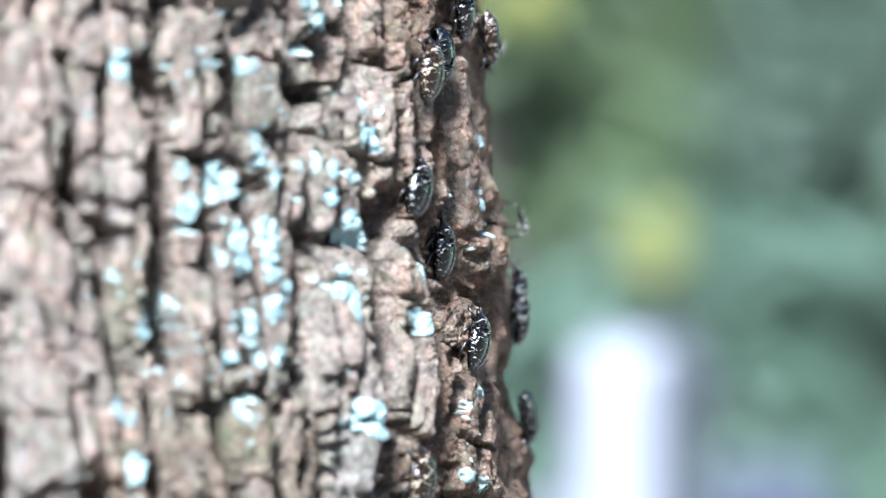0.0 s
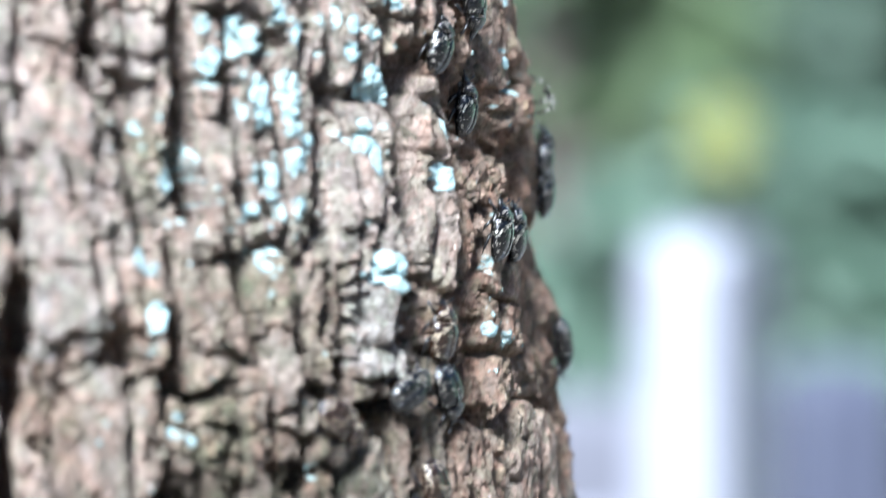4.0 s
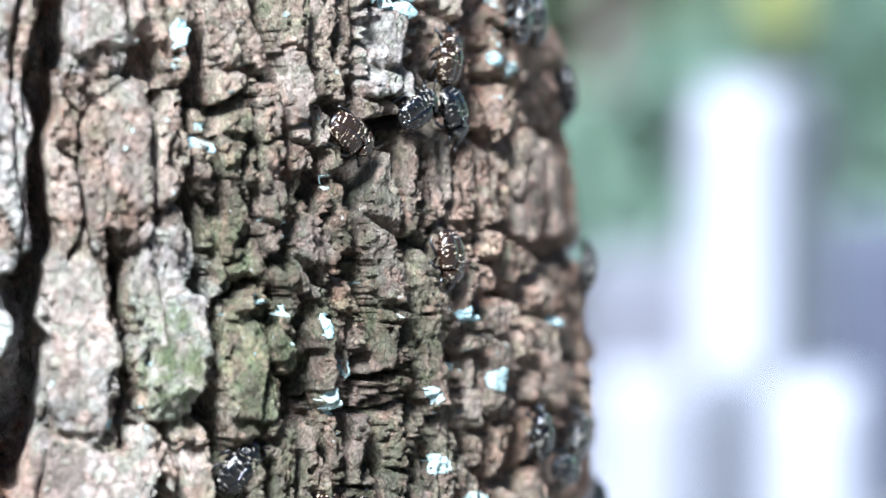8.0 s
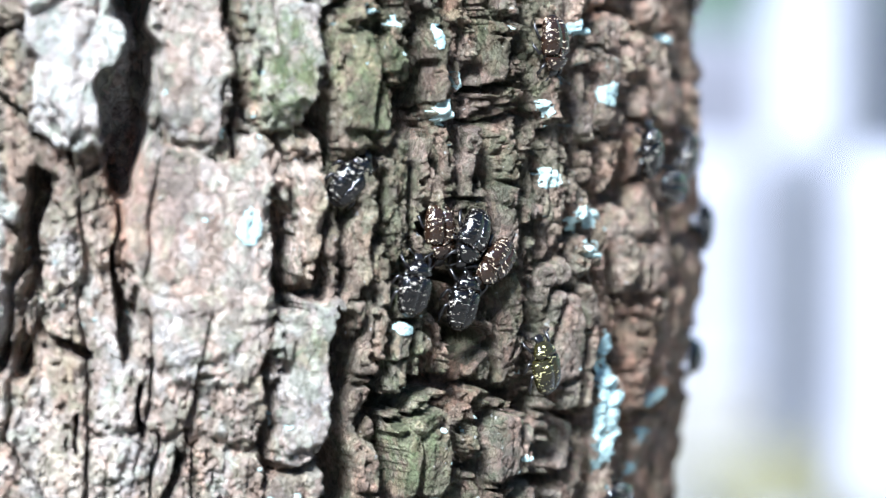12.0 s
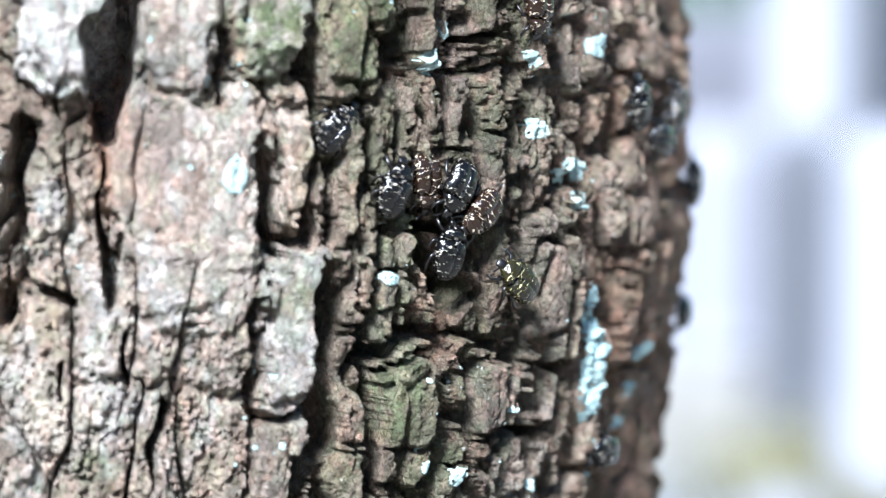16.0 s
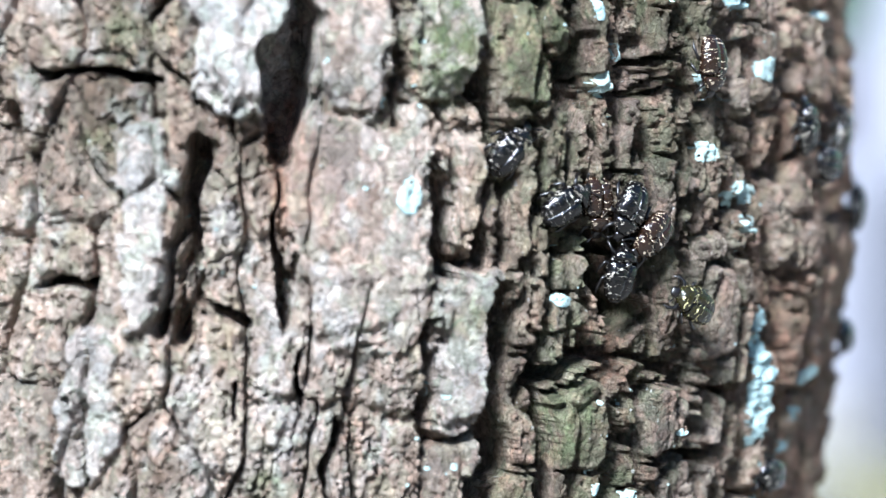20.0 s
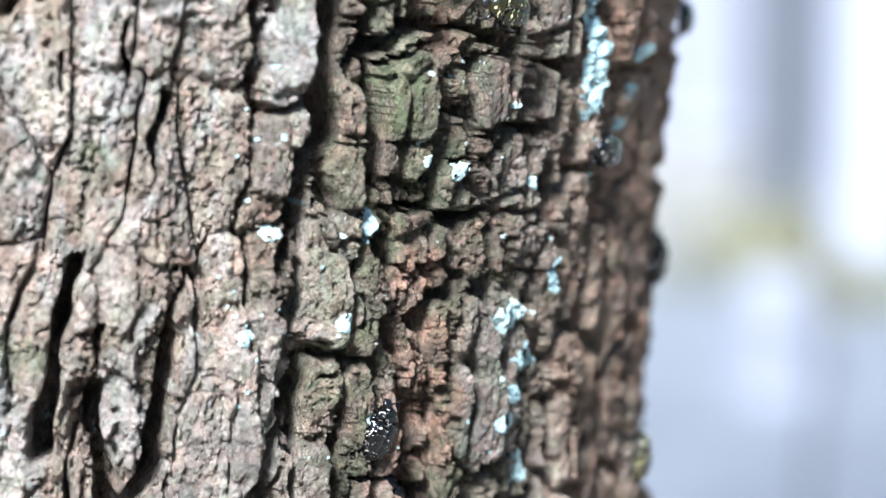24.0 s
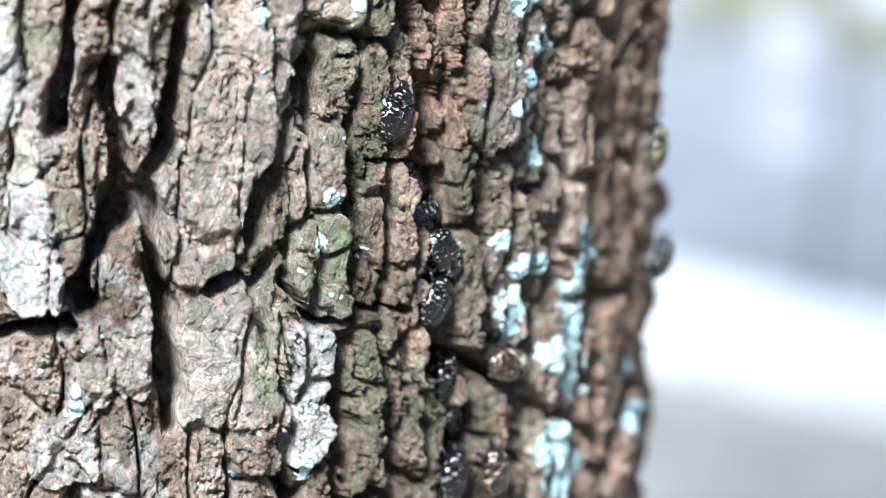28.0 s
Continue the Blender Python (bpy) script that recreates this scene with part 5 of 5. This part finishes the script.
def grass(*clumps):
    """Tufts of bent blades on the bare earth."""
    rng = random.Random(31)
    verts, faces = [], []
    for az, dist, count in clumps:
        p = seen_at(az, 0, dist)
        for _ in range(count):
            x, y, a, k = p.x + rng.gauss(0, 0.10), p.y + rng.gauss(0, 0.16), rng.uniform(0, 6.28), rng.uniform(0.05, 0.14)
            d, e = Vector((math.cos(a), math.sin(a), 0)), Vector((-math.sin(a), math.cos(a), 0)) * 0.006
            o, m, t = Vector((x, y, -0.03)), Vector((x, y, k * 0.7)) + d * k * 0.3, Vector((x, y, k)) + d * k * 0.9
            b = len(verts)
            verts += [o - e, o + e, m + e * 0.8, m - e * 0.8, t]
            faces += [(b, b + 1, b + 2, b + 3), (b + 3, b + 2, b + 4)]
    ob = new("grass", mesh_from("grass", verts, faces, plain("grass_blades", (0.125, 0.118, 0.06), 0.6, 0, 5, 0.5), False))
    tagged(ob, "sparse yellow-green grass tufts on bare earth", "grass", kind="stuff")


grass((12.2, 7.0, 110), (13.4, 6.9, 130), (12.9, 7.6, 120), (14.6, 6.9, 110), (15.6, 7.8, 90))


def paved(name, corners, thick, mat, label, across, along):
    """A strip on the ground between four corners, laid as bevelled slabs."""
    ob = tagged(new(name), label, name, kind="structure")
    a, b, c, d = [Vector((p.x, p.y, 0)) for p in corners]
    for i in range(across):
        for j in range(along):
            quad = []
            for u, v in ((i, j), (i + 1, j), (i + 1, j + 1), (i, j + 1)):
                quad.append(a.lerp(b, u / across).lerp(d.lerp(c, u / across), v / along))
            mid = sum(quad, Vector()) / 4
            rings = []
            for z, k in ((-0.02, 0.985), (thick - 0.006, 0.985), (thick, 0.97)):
                rings.append([mid + (q - mid) * k + Vector((0, 0, z)) for q in quad])
            part("stone", loft(bmesh.new(), rings), mat, ob, smooth=False)
    return ob


near_line = seen_at(11.74, 0, 4.40), Vector((math.cos(radians(-48)), math.sin(radians(-48)), 0))
side = Vector((-near_line[1].y, near_line[1].x, 0)) * 0.26
k0, k1 = near_line[0] - near_line[1] * 2.6, near_line[0] + near_line[1] * 3.4
paved("kerb", (k0, k1, k1 + side, k0 + side), 0.06, KERB, "broad white stone kerb running slantwise before the paving", 7, 1)
paved("pavement", (k0 + side, k1 + side, seen_at(30, 0, 7.4), seen_at(2, 0, 7.6)), 0.03, PAVING, "pale blue-grey stone paving slabs", 7, 4)

TEAL = plain("blue_green_leaves", (0.086, 0.134, 0.092), 0.55, 0, 3, 0.5)
GREEN = plain("green_leaves", (0.095, 0.135, 0.062), 0.55, 0, 3, 0.5)
LIME = plain("yellow_green_leaves", (0.11, 0.15, 0.055), 0.5, 0, 3, 0.4)
DARK = plain("dark_green_leaves", (0.08, 0.118, 0.082), 0.6, 0, 3, 0.5)
for az, dist, height, spread, mat, low, words, seed in (
        (10.6, 17.0, 5.2, 1.7, GREEN, 0.16, "green leafy tree with drooping branches", 1),
        (13.0, 19.0, 6.6, 1.9, DARK, 0.18, "dark green conifer with drooping branches", 2),
        (14.0, 16.5, 3.2, 0.6, GREEN, 0.34, "slender green leafy tree", 3),
        (12.2, 15.0, 2.0, 1.5, TEAL, 0.25, "low blue-green bushy conifer", 4),
        (17.6, 16.5, 5.4, 1.4, DARK, 0.12, "dark green conifer with drooping branches", 5),
        (15.6, 15.5, 2.4, 1.4, TEAL, 0.25, "low blue-green bushy conifer", 6),
        (7.6, 18.0, 5.4, 2.1, GREEN, 0.14, "broad green leafy tree by the wood's edge", 7),
        (20.5, 16.5, 5.6, 2.0, TEAL, 0.14, "blue-green conifer with drooping branches", 8),
        (15.3, 20.0, 6.2, 1.8, GREEN, 0.2, "green leafy tree behind the conifers", 10),
        (11.9, 24.0, 5.6, 2.6, GREEN, 0.1, "broad green leafy tree", 12),
        (11.3, 21.0, 7.4, 2.0, LIME, 0.14, "tall yellow-green leafy tree", 9)):
    leafy_tree(seen_at(az, 0, dist), height, spread, mat, words, seed * 10, 0.17, low)



def leaf_spray(az, el, dist, wide, tall, count, seed):
    """A spray of leaves at the end of a twig, paled to imitate a glint."""
    spray = tagged(new("leaf_spray"), "pale yellow-green leaf spray coloured to stand for a glint", "leaves")
    place = seen_at(az, el, dist)
    spray.matrix_basis = pose(place.x, place.y, place.z)
    bm = bmesh.new()
    tube(bm, [(0.5, 0.9, -0.5), (0.2, 0.4, -0.2), (0, 0, 0)], [0.012, 0.008, 0.003], 6)
    part("twig", bm, WOOD, spray)
    leaf_cloud("leaves", [((0, 0, 0), (wide, 0.06, tall), count)], 0.06, GLINT_LEAF, spray, seed)


# leaf colour raised so the clumps read as bright glints
GLINT_LEAF = plain("glint_leaves", (0.40, 0.40, 0.12), 0.4, 0, 20, 0.3)
leaf_spray(13.75, 2.55, 14.0, 0.14, 0.15, 480, 77)
leaf_spray(13.8, 1.75, 14.2, 0.10, 0.10, 110, 78)
leaf_spray(11.5, 6.9, 14.5, 0.14, 0.10, 300, 79)


# ---- what moves ----
def motions():
    for kind, rows in (
        (1, ((0.0, 322, 1627, 175), (1.0, 318, 1627, 175), (3.0, 312, 1634, 170), (4.5, 310, 1638, 170), (28.0, 310, 1656, 170))),
        (0, ((0.0, 272, 1616, 175), (1.4, 268, 1604, 178), (3.0, 261, 1589, 176), (4.5, 258, 1578, 176), (28.0, 258, 1568, 176))),
        (0, ((0.0, 269, 1508, 20), (3.0, 261, 1495, 10), (4.5, 264, 1494, 10), (6.5, 276, 1483, 14), (8.0, 274, 1475, 16), (28.0, 274, 1472, 16))),
        (0, ((0.0, 298, 1507, -10), (3.0, 290, 1494, -5), (4.5, 290, 1494, -5), (6.5, 300, 1482, -12), (8.0, 299, 1474, -14), (28.0, 299, 1471, -14))),
        (0, ((0.0, 352, 1518, 10), (3.0, 354, 1513, 10), (4.5, 354, 1512, 5), (28.0, 354, 1512, 5))),
        (0, ((0.0, 350, 1476, 170), (3.0, 352, 1457, 172), (4.5, 354, 1446, 170), (28.0, 357, 1441, 170))),
        (1, ((0.0, 192, 1408, 170), (4.5, 194, 1398, 172), (6.5, 198, 1390, 175), (8.0, 195, 1378, 176), (9.0, 192, 1370, 178), (11.0, 186, 1354, 180), (17.0, 181, 1343, 184), (20.0, 181, 1332, 182), (28.0, 180, 1326, 180))),
        (0, ((0.0, 114, 1246, 10), (10.0, 115, 1250, 8), (11.0, 116, 1253, 10), (12.5, 110, 1268, 12), (13.5, 107, 1276, 20), (17.0, 115, 1280, 20), (20.0, 114, 1282, 60), (22.5, 114, 1278, 75), (28.0, 114, 1278, 75))),
        (2, ((0.0, 176, 1212, 0), (10.0, 174, 1218, 0), (11.0, 173, 1223, -8), (13.5, 169, 1233, -25), (17.0, 161, 1244, -58), (20.0, 165, 1242, -62), (22.5, 158, 1230, -75), (28.0, 158, 1229, -75))),
    ):
        thing = settle(kind, on_bark(*rows[0][1:]))
        walk(thing, [(t, on_bark(s, z, a, 0.5 if s > 318 else 7.0 if kind == 2 else 0.0)) for t, s, z, a in rows])
    first = fly()
    second = copy_thing(first, pose(0, 0, 0))
    for thing, rows in ((first, ((0.0, 344, 1628, 4), (0.7, 344, 1622, 2), (1.4, 344, 1620, -4), (2.1, 342, 1615, 0), (2.8, 342, 1617, 6), (4.5, 342, 1618, 8), (28.0, 342, 1630, 6))),
                        (second, ((0.0, 342, 1556, 0), (0.7, 342, 1553, 4), (2.8, 342, 1551, -4), (4.5, 342, 1549, 4), (28.0, 342, 1543, 0)))):
        walk(thing, [(t, on_bark(s, z, a, 2.5, 9.0, 0.92)) for t, s, z, a in rows])


motions()
